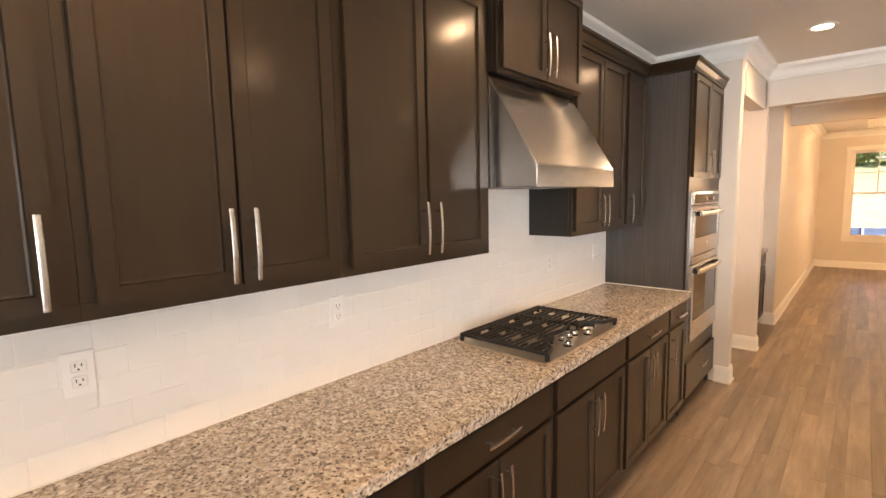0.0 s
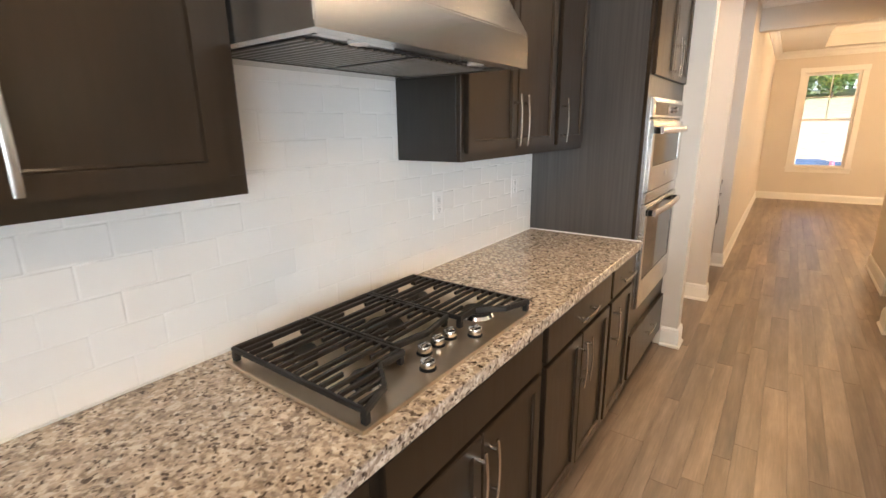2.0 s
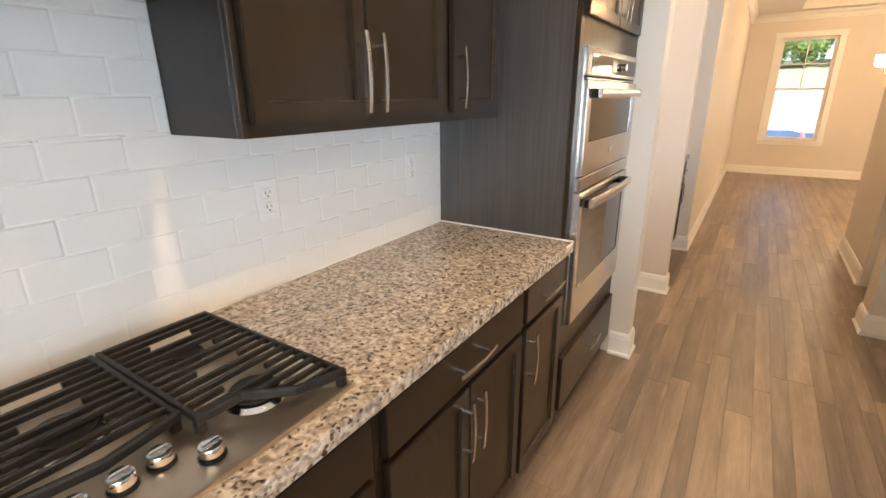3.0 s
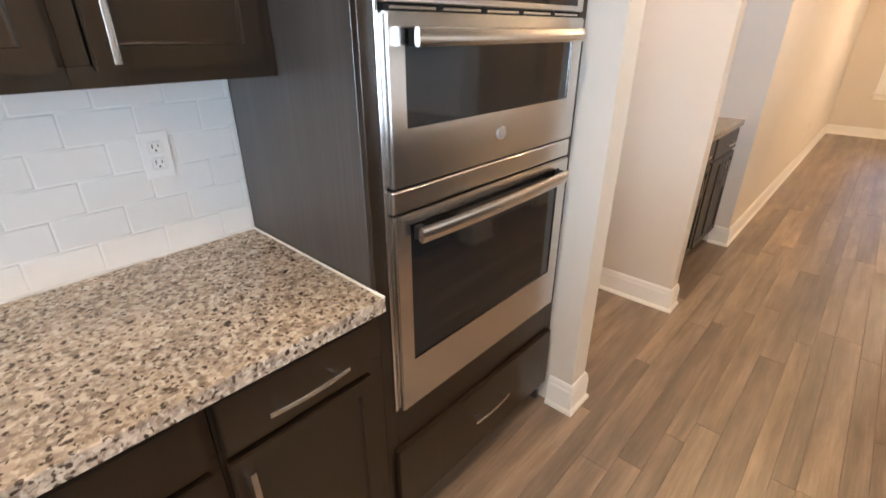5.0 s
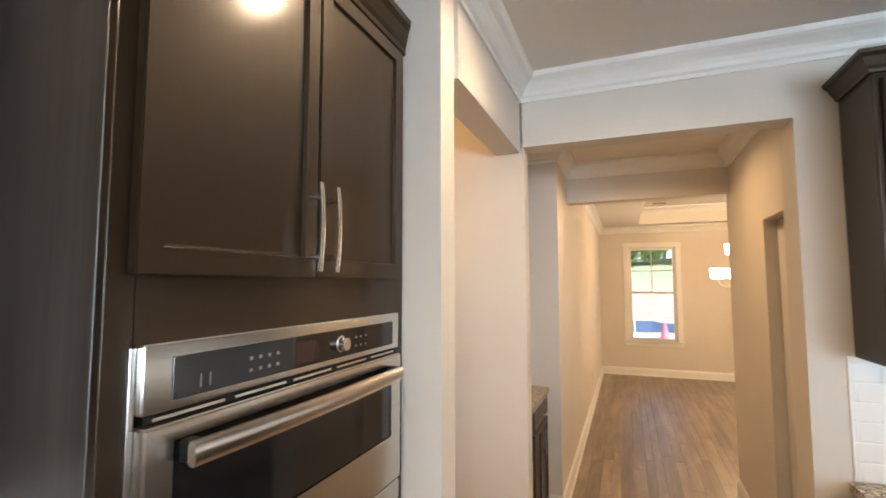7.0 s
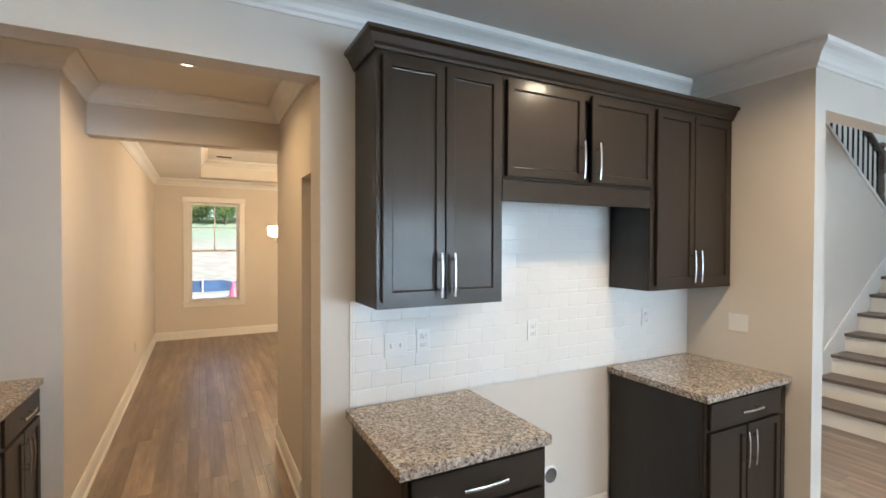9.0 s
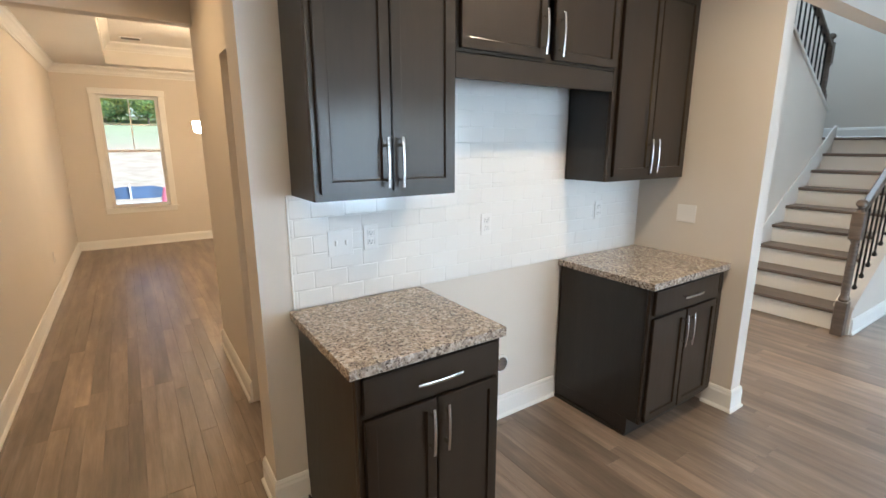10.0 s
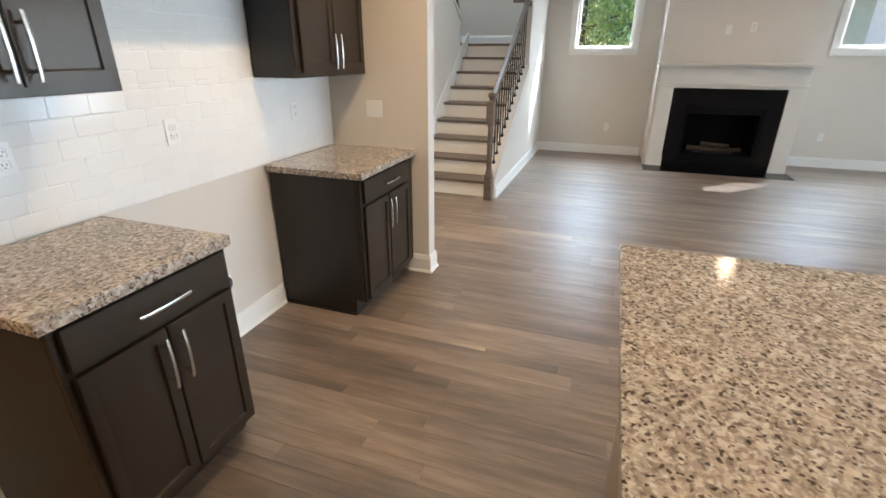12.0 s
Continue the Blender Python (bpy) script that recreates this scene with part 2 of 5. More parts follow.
LEAF = leaf_material("leaf", (0.20, 0.32, 0.13), (0.58, 0.64, 0.32))
BARK = plain("bark", (0.10, 0.075, 0.055), 0.9, vary=0.3, scale=12, relief=0.01)
GRASS = plain("grass_ground", (0.12, 0.15, 0.06), 0.9, vary=0.35, scale=1.5)
DIRT = plain("pale_soil", (0.42, 0.34, 0.25), 0.9, vary=0.12, scale=1.0)
ASPHALT = plain("asphalt", (0.06, 0.06, 0.06), 0.85, vary=0.15, scale=3)
SIDING = plain("pale_siding", (0.75, 0.75, 0.73), 0.6)
ROOF = plain("roof_shingle", (0.30, 0.29, 0.28), 0.85, vary=0.3, scale=4)

# ---- building blocks ----


def box(bm, x0, x1, y0, y1, z0, z1, bevel=0.0, segments=1):
    made = bmesh.ops.create_cube(bm, size=1)["verts"]
    for v in made:
        v.co = Vector((x0 + (v.co.x + 0.5) * (x1 - x0), y0 + (v.co.y + 0.5) * (y1 - y0), z0 + (v.co.z + 0.5) * (z1 - z0)))
    if bevel:
        edges = list({e for v in made for e in v.link_edges})
        bmesh.ops.bevel(bm, geom=edges, offset=bevel, segments=segments, affect="EDGES", profile=0.6)
    return bm


def cyl(bm, at, radius, depth, axis="z", n=20, top=None, bevel=0.0):
    m = Matrix.Translation(at) @ {"z": Matrix(), "x": Matrix.Rotation(radians(90), 4, "Y"), "y": Matrix.Rotation(radians(-90), 4, "X")}[axis]
    made = bmesh.ops.create_cone(bm, cap_ends=True, segments=n, radius1=radius, radius2=radius if top is None else top, depth=depth, matrix=m)["verts"]
    if bevel:
        edges = list({e for v in made for e in v.link_edges if len(e.link_faces) == 2 and any(len(f.verts) > 4 for f in e.link_faces)})
        bmesh.ops.bevel(bm, geom=edges, offset=bevel, segments=2, affect="EDGES")
    return bm


def lathe(bm, at, rows, n=16):
    """rows: (radius, z) from the bottom up."""
    rings = []
    for r, z in rows:
        rings.append([bm.verts.new((at[0] + r * math.cos(2 * math.pi * i / n), at[1] + r * math.sin(2 * math.pi * i / n), at[2] + z)) for i in range(n)])
    for a, b in zip(rings, rings[1:]):
        for i in range(n):
            bm.faces.new((a[i], a[(i + 1) % n], b[(i + 1) % n], b[i]))
    bm.faces.new(rings[0][::-1])
    bm.faces.new(rings[-1])
    return bm


def tube(bm, points, w, h, side=(0, 0, 1)):
    """A bar of w by h along points; w is measured along side."""
    side = Vector(side)
    rings = []
    pts = [Vector(p) for p in points]
    for i, p in enumerate(pts):
        d = (pts[min(i + 1, len(pts) - 1)] - pts[max(i - 1, 0)]).normalized()
        s = (side - side.dot(d) * d).normalized()
        u = d.cross(s)
        ring = []
        for a, b in ((-1, -0.6), (-0.6, -1), (0.6, -1), (1, -0.6), (1, 0.6), (0.6, 1), (-0.6, 1), (-1, 0.6)):
            ring.append(bm.verts.new(p + s * (a * w / 2) + u * (b * h / 2)))
        rings.append(ring)
    for a, b in zip(rings, rings[1:]):
        for i in range(8):
            bm.faces.new((a[i], a[(i + 1) % 8], b[(i + 1) % 8], b[i]))
    bm.faces.new(rings[0][::-1])
    bm.faces.new(rings[-1])
    return bm


def mesh_ob(name, bm, mat, smooth=False):
    bmesh.ops.recalc_face_normals(bm, faces=bm.faces)
    me = bpy.data.meshes.new(name)
    bm.to_mesh(me)
    bm.free()
    if smooth:
        for p in me.polygons:
            p.use_smooth = True
        me.set_sharp_from_angle(angle=radians(35))
    me.materials.append(mat)
    return new(name, me)


def part(name, bm, mat, parent, label="", smooth=False):
    ob = mesh_ob(name, bm, mat, smooth)
    ob.parent = parent
    return tagged(ob, label=label)


def thing(name, at, turn=0, label="", category="", group=""):
    ob = new(name)
    ob.empty_display_size = 0.1
    ob.matrix_world = pose(*at, 0, 0, turn)
    return tagged(ob, label=label, category=category, group=group)


def structure(name, bm, mat, label="", smooth=False):
    return tagged(mesh_ob(name, bm, mat, smooth), label=label, kind="structure")


def boxes(name, mat, rows, label="", bevel=0.0):
    return [structure(name, box(bmesh.new(), *r, bevel=bevel), mat, label) for r in rows]


def sweep(bm, path, profile, z=0.0, closed=False):
    """profile: (out, up), out to the left of the way along path."""
    pts = [Vector((p[0], p[1])) for p in path]
    n = len(pts)
    rings = []
    for i, p in enumerate(pts):
        a = (p - pts[i - 1]).normalized() if i or closed else None
        b = (pts[(i + 1) % n] - p).normalized() if i < n - 1 or closed else None
        a, b = a or b, b or a
        na, nb = Vector((-a.y, a.x)), Vector((-b.y, b.x))
        m = (na + nb).normalized()
        m = m / max(0.2, m.dot(na))
        rings.append([bm.verts.new((p.x + m.x * o, p.y + m.y * o, z + u)) for o, u in profile])
    k = len(profile)
    for i in range(n if closed else n - 1):
        a, b = rings[i], rings[(i + 1) % n]
        for j in range(k):
            bm.faces.new((a[j], a[(j + 1) % k], b[(j + 1) % k], b[j]))
    if not closed:
        bm.faces.new(rings[0][::-1])
        bm.faces.new(rings[-1])
    return bm


BASE = [(0, 0), (0.026, 0), (0.024, 0.012), (0.015, 0.022), (0.015, 0.105), (0.011, 0.118), (0.011, 0.126), (0.005, 0.138), (0, 0.138)]
CROWN = [(0, -0.122), (0.012, -0.122), (0.014, -0.106), (0.025, -0.096), (0.032, -0.078), (0.044, -0.060), (0.060, -0.045), (0.080, -0.034), (0.090, -0.024), (0.092, 0), (0, 0)]
CAP = [(0, 0), (0.012, 0), (0.014, 0.012), (0.022, 0.022), (0.036, 0.05), (0.05, 0.06), (0.052, 0.075), (0, 0.075)]

# ---- the house: floor, walls, ceilings ----
W, N, E, S, TOP = -1.475, 8.18, 8.19, 0.2, 2.74
NW = 8.215
FAR = 15.21
structure("floor", box(bmesh.new(), -3.0, 8.34, 0.06, 15.36, -0.2, -0.012), KICK, "concrete slab under vinyl plank flooring")

boxes("wall_west", WALL, [(W - 0.13, W, 0.06, 7.24, 0, TOP)], "beige painted drywall behind the cabinets")
boxes("wall_passage", WALL, [(-0.905, -0.775, 7.125, 7.24, 0, TOP), (-0.89, -0.76, 7.24, N, 2.36, TOP), (-2.9, -0.905, 7.125, 7.24, 0, TOP), (-3.0, -2.9, 7.12, N + 0.13, 0, TOP)], "beige painted drywall round a cased opening")
boxes("wall_wing", WALL, [(-2.9, -0.745, NW, N + 0.13, 0, TOP)], "beige painted drywall wing wall")
boxes("wall_niche", WALL, [(-1.6, -1.47, N + 0.13, 9.43, 0, TOP), (-1.47, -1.6 + 0.13, 9.43, 9.44, 0, TOP)], "beige painted drywall")
boxes("wall_hall", WALL, [(-0.875, -0.745, 9.43, FAR, 0, TOP), (-1.6, -0.875, 9.43, 9.56, 0, TOP)], "beige painted drywall along the hall")
boxes("wall_header", WALL, [(-0.745, 0.41, N, N + 0.13, 2.385, TOP)], "beige painted drywall header over the hall opening")
boxes("wall_header_dining", WALL, [(-0.745, 3.4, 10.09, 10.22, 2.40, TOP), (0.515, 0.64, 10.09, 10.22, 0, 2.40), (0.64, 3.4, 10.09, 10.22, 0, 2.40)], "beige painted drywall header")
boxes("wall_fridge", WALL, [(0.41, 3.01, N, N + 0.13, 0, TOP), (0.41, 0.515, N + 0.13, N + 0.2, 0, TOP)], "beige painted drywall behind the coffee bar")
boxes("wall_hall_east", WALL, [(0.515, 0.64, N + 0.13, 8.35, 0, TOP), (0.515, 0.64, 8.35, 9.17, 2.07, TOP), (0.515, 0.64, 9.17, 10.09, 0, TOP)], "beige painted drywall with a door opening")
structure("door_1", box(bmesh.new(), 0.585, 0.625, 8.352, 9.168, 0.008, 2.066, bevel=0.002), plain("door_paint", (0.72, 0.68, 0.62), 0.4, vary=0.02), "plain painted closet door set back in its opening")
structure("door_knob", lathe(bmesh.new(), (0, 0, 0), [(0.026, 0), (0.026, 0.006), (0.010, 0.010), (0.010, 0.030), (0.024, 0.040), (0.026, 0.055), (0.016, 0.064)], 18), NICKEL, "brushed nickel door knob", True).matrix_world = pose(0.585, 8.42, 0.95) @ Matrix.Rotation(radians(-90), 4, "Y")
boxes("wall_closet", WALL, [(0.64, 1.9, 9.5, 9.6, 0, TOP), (1.9, 2.0, N + 0.13, 9.6, 0, TOP)], "beige painted closet wall")
boxes("wall_pier", WALL, [(2.90, 3.01, 7.44, N, 0, TOP), (3.01, 6.70, 7.44, 7.56, 2.40, TOP)], "beige painted drywall pier and header")
boxes("wall_stair", WALL, [(6.70, E, 7.44, 7.56, 0, TOP)], "pale painted drywall beside the stairs")
boxes("wall_south", WALL, [(W - 0.13, 0.8, 0.06, S, 0, TOP), (0.8, 5.0, 0.06, S, 0, 0.1), (0.8, 5.0, 0.06, S, 2.35, TOP), (5.0, 5.5, 0.06, S, 0, TOP), (5.5, 7.3, 0.06, S, 0, 0.1), (5.5, 7.3, 0.06, S, 2.35, TOP), (7.3, E + 0.13, 0.06, S, 0, TOP), (2.8, 3.0, 0.06, S, 0.1, 2.35)], "pale painted drywall with two large windows")
# east wall with two windows: opening (y0, y1, z0, z1)
EW = [(6.13, 6.98, 1.61, 2.46), (2.66, 3.51, 1.61, 2.46)]
boxes("wall_east", WALL, [(E, E + 0.14, 0.06, 2.66, 0, TOP), (E, E + 0.14, 2.66, 3.51, 0, 1.61), (E, E + 0.14, 2.66, 3.51, 2.46, TOP), (E, E + 0.14, 3.51, 6.13, 0, TOP),
      (E, E + 0.14, 6.13, 6.98, 0, 1.61), (E, E + 0.14, 6.13, 6.98, 2.46, TOP), (E, E + 0.14, 6.98, 9.63, 0, TOP), (E, E + 0.14, 7.44, 9.63, TOP, 5.3)], "pale painted drywall with two high windows")
# far wall with its window
FX0, FX1, FZ0, FZ1 = -0.235, 0.555, 0.63, 2.345
boxes("wall_far", WALL, [(-0.875, FX0, FAR, FAR + 0.15, 0, 3.1), (FX0, FX1, FAR, FAR + 0.15, 0, FZ0), (FX0, FX1, FAR, FAR + 0.15, FZ1, 3.1), (FX1, 1.9, FAR, FAR + 0.15, 0, 3.1),
      (1.9, 2.7, FAR, FAR + 0.15, 0, FZ0), (1.9, 2.7, FAR, FAR + 0.15, FZ1, 3.1), (2.7, 3.53, FAR, FAR + 0.15, 0, 3.1)], "beige painted drywall with a window")
boxes("wall_dining", WALL, [(3.4, 3.53, 10.09, FAR, 0, TOP)], "beige painted drywall")
# stairwell shell
boxes("wall_stairwell", WALL, [(3.01, E, 9.5, 9.63, 0, 5.3), (3.01, E, 7.44, 7.56, TOP, 5.3), (2.88, 3.01, N + 0.13, 9.63, 0, 5.3), (2.88, 3.01, 7.44, N + 0.13, TOP, 5.3)], "pale painted drywall of the stairwell")

# Unseen slab, added only to block direct sun from the south windows.
boxes("sun_blocker", WHITE, [(W - 0.13, E + 0.14, -3.4, 0.055, 2.76, 2.9)], "plain white slab added out of view to keep sun off the south windows")
boxes("ceiling", CEILING, [(W - 0.13, 3.01, 0.06, N + 0.13, TOP, TOP + 0.15), (3.01, E + 0.14, 0.06, 7.44, TOP, TOP + 0.15), (-3.0, W - 0.13, 7.12, N + 0.13, TOP, TOP + 0.15)], "flat painted drywall ceiling")
boxes("ceiling_foyer", CEILING, [(-1.6, 2.88, N + 0.13, 10.22, TOP, TOP + 0.15)], "flat painted drywall ceiling")
TX0, TX1, TY0, TY1 = -0.05, 2.7, 10.65, 14.86
boxes("ceiling_dining", CEILING, [(-0.875, TX0, 10.22, FAR, TOP, TOP + 0.3), (TX1, 3.53, 10.22, FAR, TOP, TOP + 0.3), (TX0, TX1, 10.22, TY0, TOP, TOP + 0.3), (TX0, TX1, TY1, FAR, TOP, TOP + 0.3),
      (TX0 - 0.1, TX1 + 0.1, TY0 - 0.1, TY1 + 0.1, TOP + 0.3, TOP + 0.4)], "painted drywall tray ceiling")
boxes("ceiling_stair_hall", CEILING, [(3.01, 4.75, 7.56, 8.45, TOP, TOP + 0.1)], "flat painted drywall ceiling")
boxes("ceiling_stairwell", CEILING, [(2.88, E + 0.14, 7.44, 9.63, 5.3, 5.4)], "flat painted drywall ceiling")

bm = bmesh.new()
sweep(bm, [(W, S), (E, S), (E, 7.44), (2.90, 7.44), (2.90, N), (-0.76, N), (-0.76, 7.12), (W, 7.12)], CROWN, TOP, True)
sweep(bm, [(-0.745, 9.43), (-1.47, 9.43), (-1.47, N + 0.13), (0.515, N + 0.13), (0.515, 10.09), (-0.745, 10.09)], CROWN, TOP, True)
sweep(bm, [(-0.745, 10.22), (3.4, 10.22), (3.4, FAR), (-0.745, FAR)], CROWN, TOP, True)
sweep(bm, [(TX0, TY0), (TX1, TY0), (TX1, TY1), (TX0, TY1)], CROWN, TOP + 0.3, True)
structure("trim", bm, WHITE, "white painted crown moulding")

bm = bmesh.new()
for run in ([(-0.875, 7.125), (-0.775, 7.125), (-0.775, 7.24), (-0.905, 7.24), (-2.9, 7.24)][::-1], [(-2.9, NW), (-0.745, NW), (-0.745, N + 0.13), (-0.8, N + 0.13)][::-1],
            [(-0.86, 9.43), (-0.745, 9.43), (-0.745, FAR), (FX0 - 2, FAR)][::-1][1:], [(-0.745, FAR), (3.4, FAR), (3.4, 10.22), (0.515, 10.22), (0.515, 9.17)][::-1],
            [(0.515, 8.35), (0.515, N + 0.2), (0.41, N + 0.2), (0.41, N), (0.56, N)][::-1], [(1.15, N), (2.15, N)][::-1],
            [(2.90, 7.60), (2.90, 7.44), (3.01, 7.44), (3.01, N + 0.13)][::-1], [(4.98, 7.44), (E, 7.44), (E, 5.80)][::-1], [(E, 3.87), (E, S), (W, S), (W, 1.5)][::-1]):
    sweep(bm, run, BASE, 0)
structure("baseboard", bm, WHITE, "white painted baseboard with a shoe moulding")

# ---- windows ----


def window(name, x0, x1, z0, z1, at, turn, grid=False, label=""):
    """Built facing -y, in the wall plane y = 0, the room at y < 0."""
    t = tagged(new(name), label=label or "white framed window with clear glass", kind="structure")
    t.matrix_world = pose(*at, 0, 0, turn)
    bm = bmesh.new()
    c = 0.09
    for r in ((x0 - c, x0, -0.02, 0, z0, z1), (x1, x1 + c, -0.02, 0, z0, z1), (x0 - c - 0.01, x1 + c + 0.01, -0.024, 0, z1, z1 + c)):
        box(bm, *r, bevel=0.003)
    if grid:
        box(bm, x0 - c, x1 + c, -0.018, 0, z0 - 0.09, z0 - 0.022, bevel=0.003)
    else:
        box(bm, x0 - c, x1 + c, -0.02, 0, z0 - c, z0, bevel=0.003)
    part("window_casing", bm, WHITE, t)
    if grid:
        part("window_sill", box(bmesh.new(), x0 - c - 0.02, x1 + c + 0.02, -0.045, 0.06, z0 - 0.022, z0, bevel=0.004), WHITE, t)
    mid = (z0 + z1) / 2 + 0.02
    bm = bmesh.new()
    f = 0.045
    for r in ((x0, x0 + f, 0.06, 0.12, z0, z1), (x1 - f, x1, 0.06, 0.12, z0, z1), (x0 + f, x1 - f, 0.06, 0.12, z1 - f, z1), (x0 + f, x1 - f, 0.06, 0.12, z0, z0 + f)):
        box(bm, *r, bevel=0.003)
    if grid:
        box(bm, x0 + f, x1 - f, 0.055, 0.115, mid - 0.02, mid + 0.02, bevel=0.003)
    part("window_frame", bm, WHITE, t)
    panes = [(z0 + f, mid - 0.02), (mid + 0.02, z1 - f)] if grid else [(z0 + f, z1 - f)]
    for a, b in panes:
        g = part("pane", box(bmesh.new(), x0 + f, x1 - f, 0.086, 0.090, a, b), GLASS, t)
        g.visible_shadow = False
    if grid:
        a, b = panes[1]
        bm = bmesh.new()
        box(bm, (x0 + x1) / 2 - 0.009, (x0 + x1) / 2 + 0.009, 0.078, 0.085, a, b)
        box(bm, x0 + f, (x0 + x1) / 2 - 0.009, 0.078, 0.085, (a + b) / 2 - 0.009, (a + b) / 2 + 0.009)
        box(bm, (x0 + x1) / 2 + 0.009, x1 - f, 0.078, 0.085, (a + b) / 2 - 0.009, (a + b) / 2 + 0.009)
        part("muntin", bm, WHITE, t)
    return t


window("window_1", FX0, FX1, FZ0, FZ1, (0, FAR, 0), 0, True, "white double-hung window with a muntin grid in the upper sash")
window("window_2", 1.9, 2.7, FZ0, FZ1, (0, FAR, 0), 0, True, "white double-hung window with a muntin grid in the upper sash")
window("window_3", -6.98, -6.13, 1.61, 2.46, (E, 0, 0), -90, False, "small square white framed window high in the wall")
window("window_4", -3.51, -2.66, 1.61, 2.46, (E, 0, 0), -90, False, "small square white framed window high in the wall")
# Windows 5 to 7 are unseen, assumed to let in the cool south daylight.
window("window_5", -2.8, -0.8, 0.1, 2.35, (0, S, 0), 180, False, "large white framed window, unseen, assumed as a daylight source")
window("window_6", -5.0, -3.0, 0.1, 2.35, (0, S, 0), 180, False, "large white framed window, unseen, assumed as a daylight source")
lamp("window_light", "AREA", (1.8, 0.0, 1.25), 28, COOL, 1.9, 2.1, target=(1.8, 5, 0.8))
window("window_7", -7.3, -5.5, 0.1, 2.35, (0, S, 0), 180, False, "large white framed window, unseen, assumed as a daylight source")
lamp("window_light", "AREA", (6.4, 0.0, 1.25), 22, COOL, 1.7, 2.1, target=(5.0, 6, 0.0), spread=125)
lamp("window_light", "AREA", (4.0, 0.0, 1.25), 42, COOL, 1.9, 2.1, target=(0.6, 6, 0.9), spread=120)
for y in (6.555, 3.085):
    lamp("window_light", "AREA", (E + 0.75, y, 2.96), 75, COOL, 1.1, 0.8, target=(E - 1.2, y, 0.3), spread=120)
# Fill lamp without a fixture, added under the stairwell ceiling to lift the stairs.
lamp("stairwell_light", "AREA", (6.6, 8.6, 5.2), 30, COOL, 1.6, 1.2)
# Recessed light with no known original, added to brighten the stair risers.
lamp("can_light", "AREA", (3.95, 8.0, 2.725), 16, WARM, 0.11, spread=170)

# ---- cabinets ----


def pull(parent, at, length=0.185, upright=True, proud=0.034):
    """A bowed bar pull; at is the middle of its foot on the door's face, facing -y."""
    bm = bmesh.new()
    x, y, z = at
    pts = []
    for i in range(11):
        s = -1 + 2 * i / 10
        d = proud * (1 - 0.18 * s * s)
        pts.append((x, y - d, z + s * length / 2) if upright else (x + s * length / 2, y - d, z))
    tube(bm, pts, 0.012, 0.006, (1, 0, 0) if upright else (0, 0, 1))
    for s in (-0.68, 0.68):
        p = (x, y - proud * 0.42, z + s * length / 2) if upright else (x + s * length / 2, y - proud * 0.42, z)
        cyl(bm, p, 0.0062, proud * 0.86, "y", 12)
    return part("handle", bm, NICKEL, parent, "brushed nickel bar handle", True)


def slab_door(parent, name, x0, x1, z0, z1, y=-0.02, shaker=True, label=""):
    bm = bmesh.new()
    box(bm, x0, x1, y, -0.001, z0, z1)
    bm.faces.ensure_lookup_table()
    outer = list(bm.edges)
    if shaker:
        front = [f for f in bm.faces if f.normal.y < -0.9]
        bmesh.ops.inset_region(bm, faces=front, thickness=0.056, depth=0.0)
        bmesh.ops.inset_region(bm, faces=front, thickness=0.004, depth=-0.009)
        bmesh.ops.inset_region(bm, faces=front, thickness=0.006, depth=-0.001)
    bmesh.ops.bevel(bm, geom=[e for e in outer if e.is_valid], offset=0.0025, segments=2, affect="EDGES")
    return part(name, bm, CABINET, parent, label)


def doors(t, spans, z0, z1, handles, low=True, hz=None):
    """spans: (x0, x1); handles: 'l' or 'r' side for each, where the pull stands."""
    for (a, b), side in zip(spans, handles):
        d = slab_door(t, "door", a, b, z0, z1)
        hx = a + 0.028 if side == "l" else b - 0.028
        z = hz if hz is not None else (z0 + 0.105 if low else z1 - 0.115)
        pull(d, (hx, -0.02, z))


def upper_cabinet(at, turn, w, z0, z1, spans, handles, depth=0.275, label="", group="", hz=None, lip=0.028):
    t = thing("upper_cabinet", (at[0], at[1], z0), turn, label, "cabinet", group)
    bm = bmesh.new()
    box(bm, 0, w, 0.019, depth, 0, z1 - z0, bevel=0.001)
    part("body", bm, PANEL, t)
    bm = bmesh.new()
    h = z1 - z0
    box(bm, 0, w, 0, 0.018, 0, 0.038, bevel=0.001)
    box(bm, 0, w, 0, 0.018, h - 0.05, h, bevel=0.001)
    box(bm, 0, 0.038, 0, 0.018, 0.038, h - 0.05, bevel=0.001)
    box(bm, w - 0.038, w, 0, 0.018, 0.038, h - 0.05, bevel=0.001)
    part("face_frame", bm, CABINET, t)
    doors(t, spans, lip, h - 0.022, handles, True, hz)
    return t


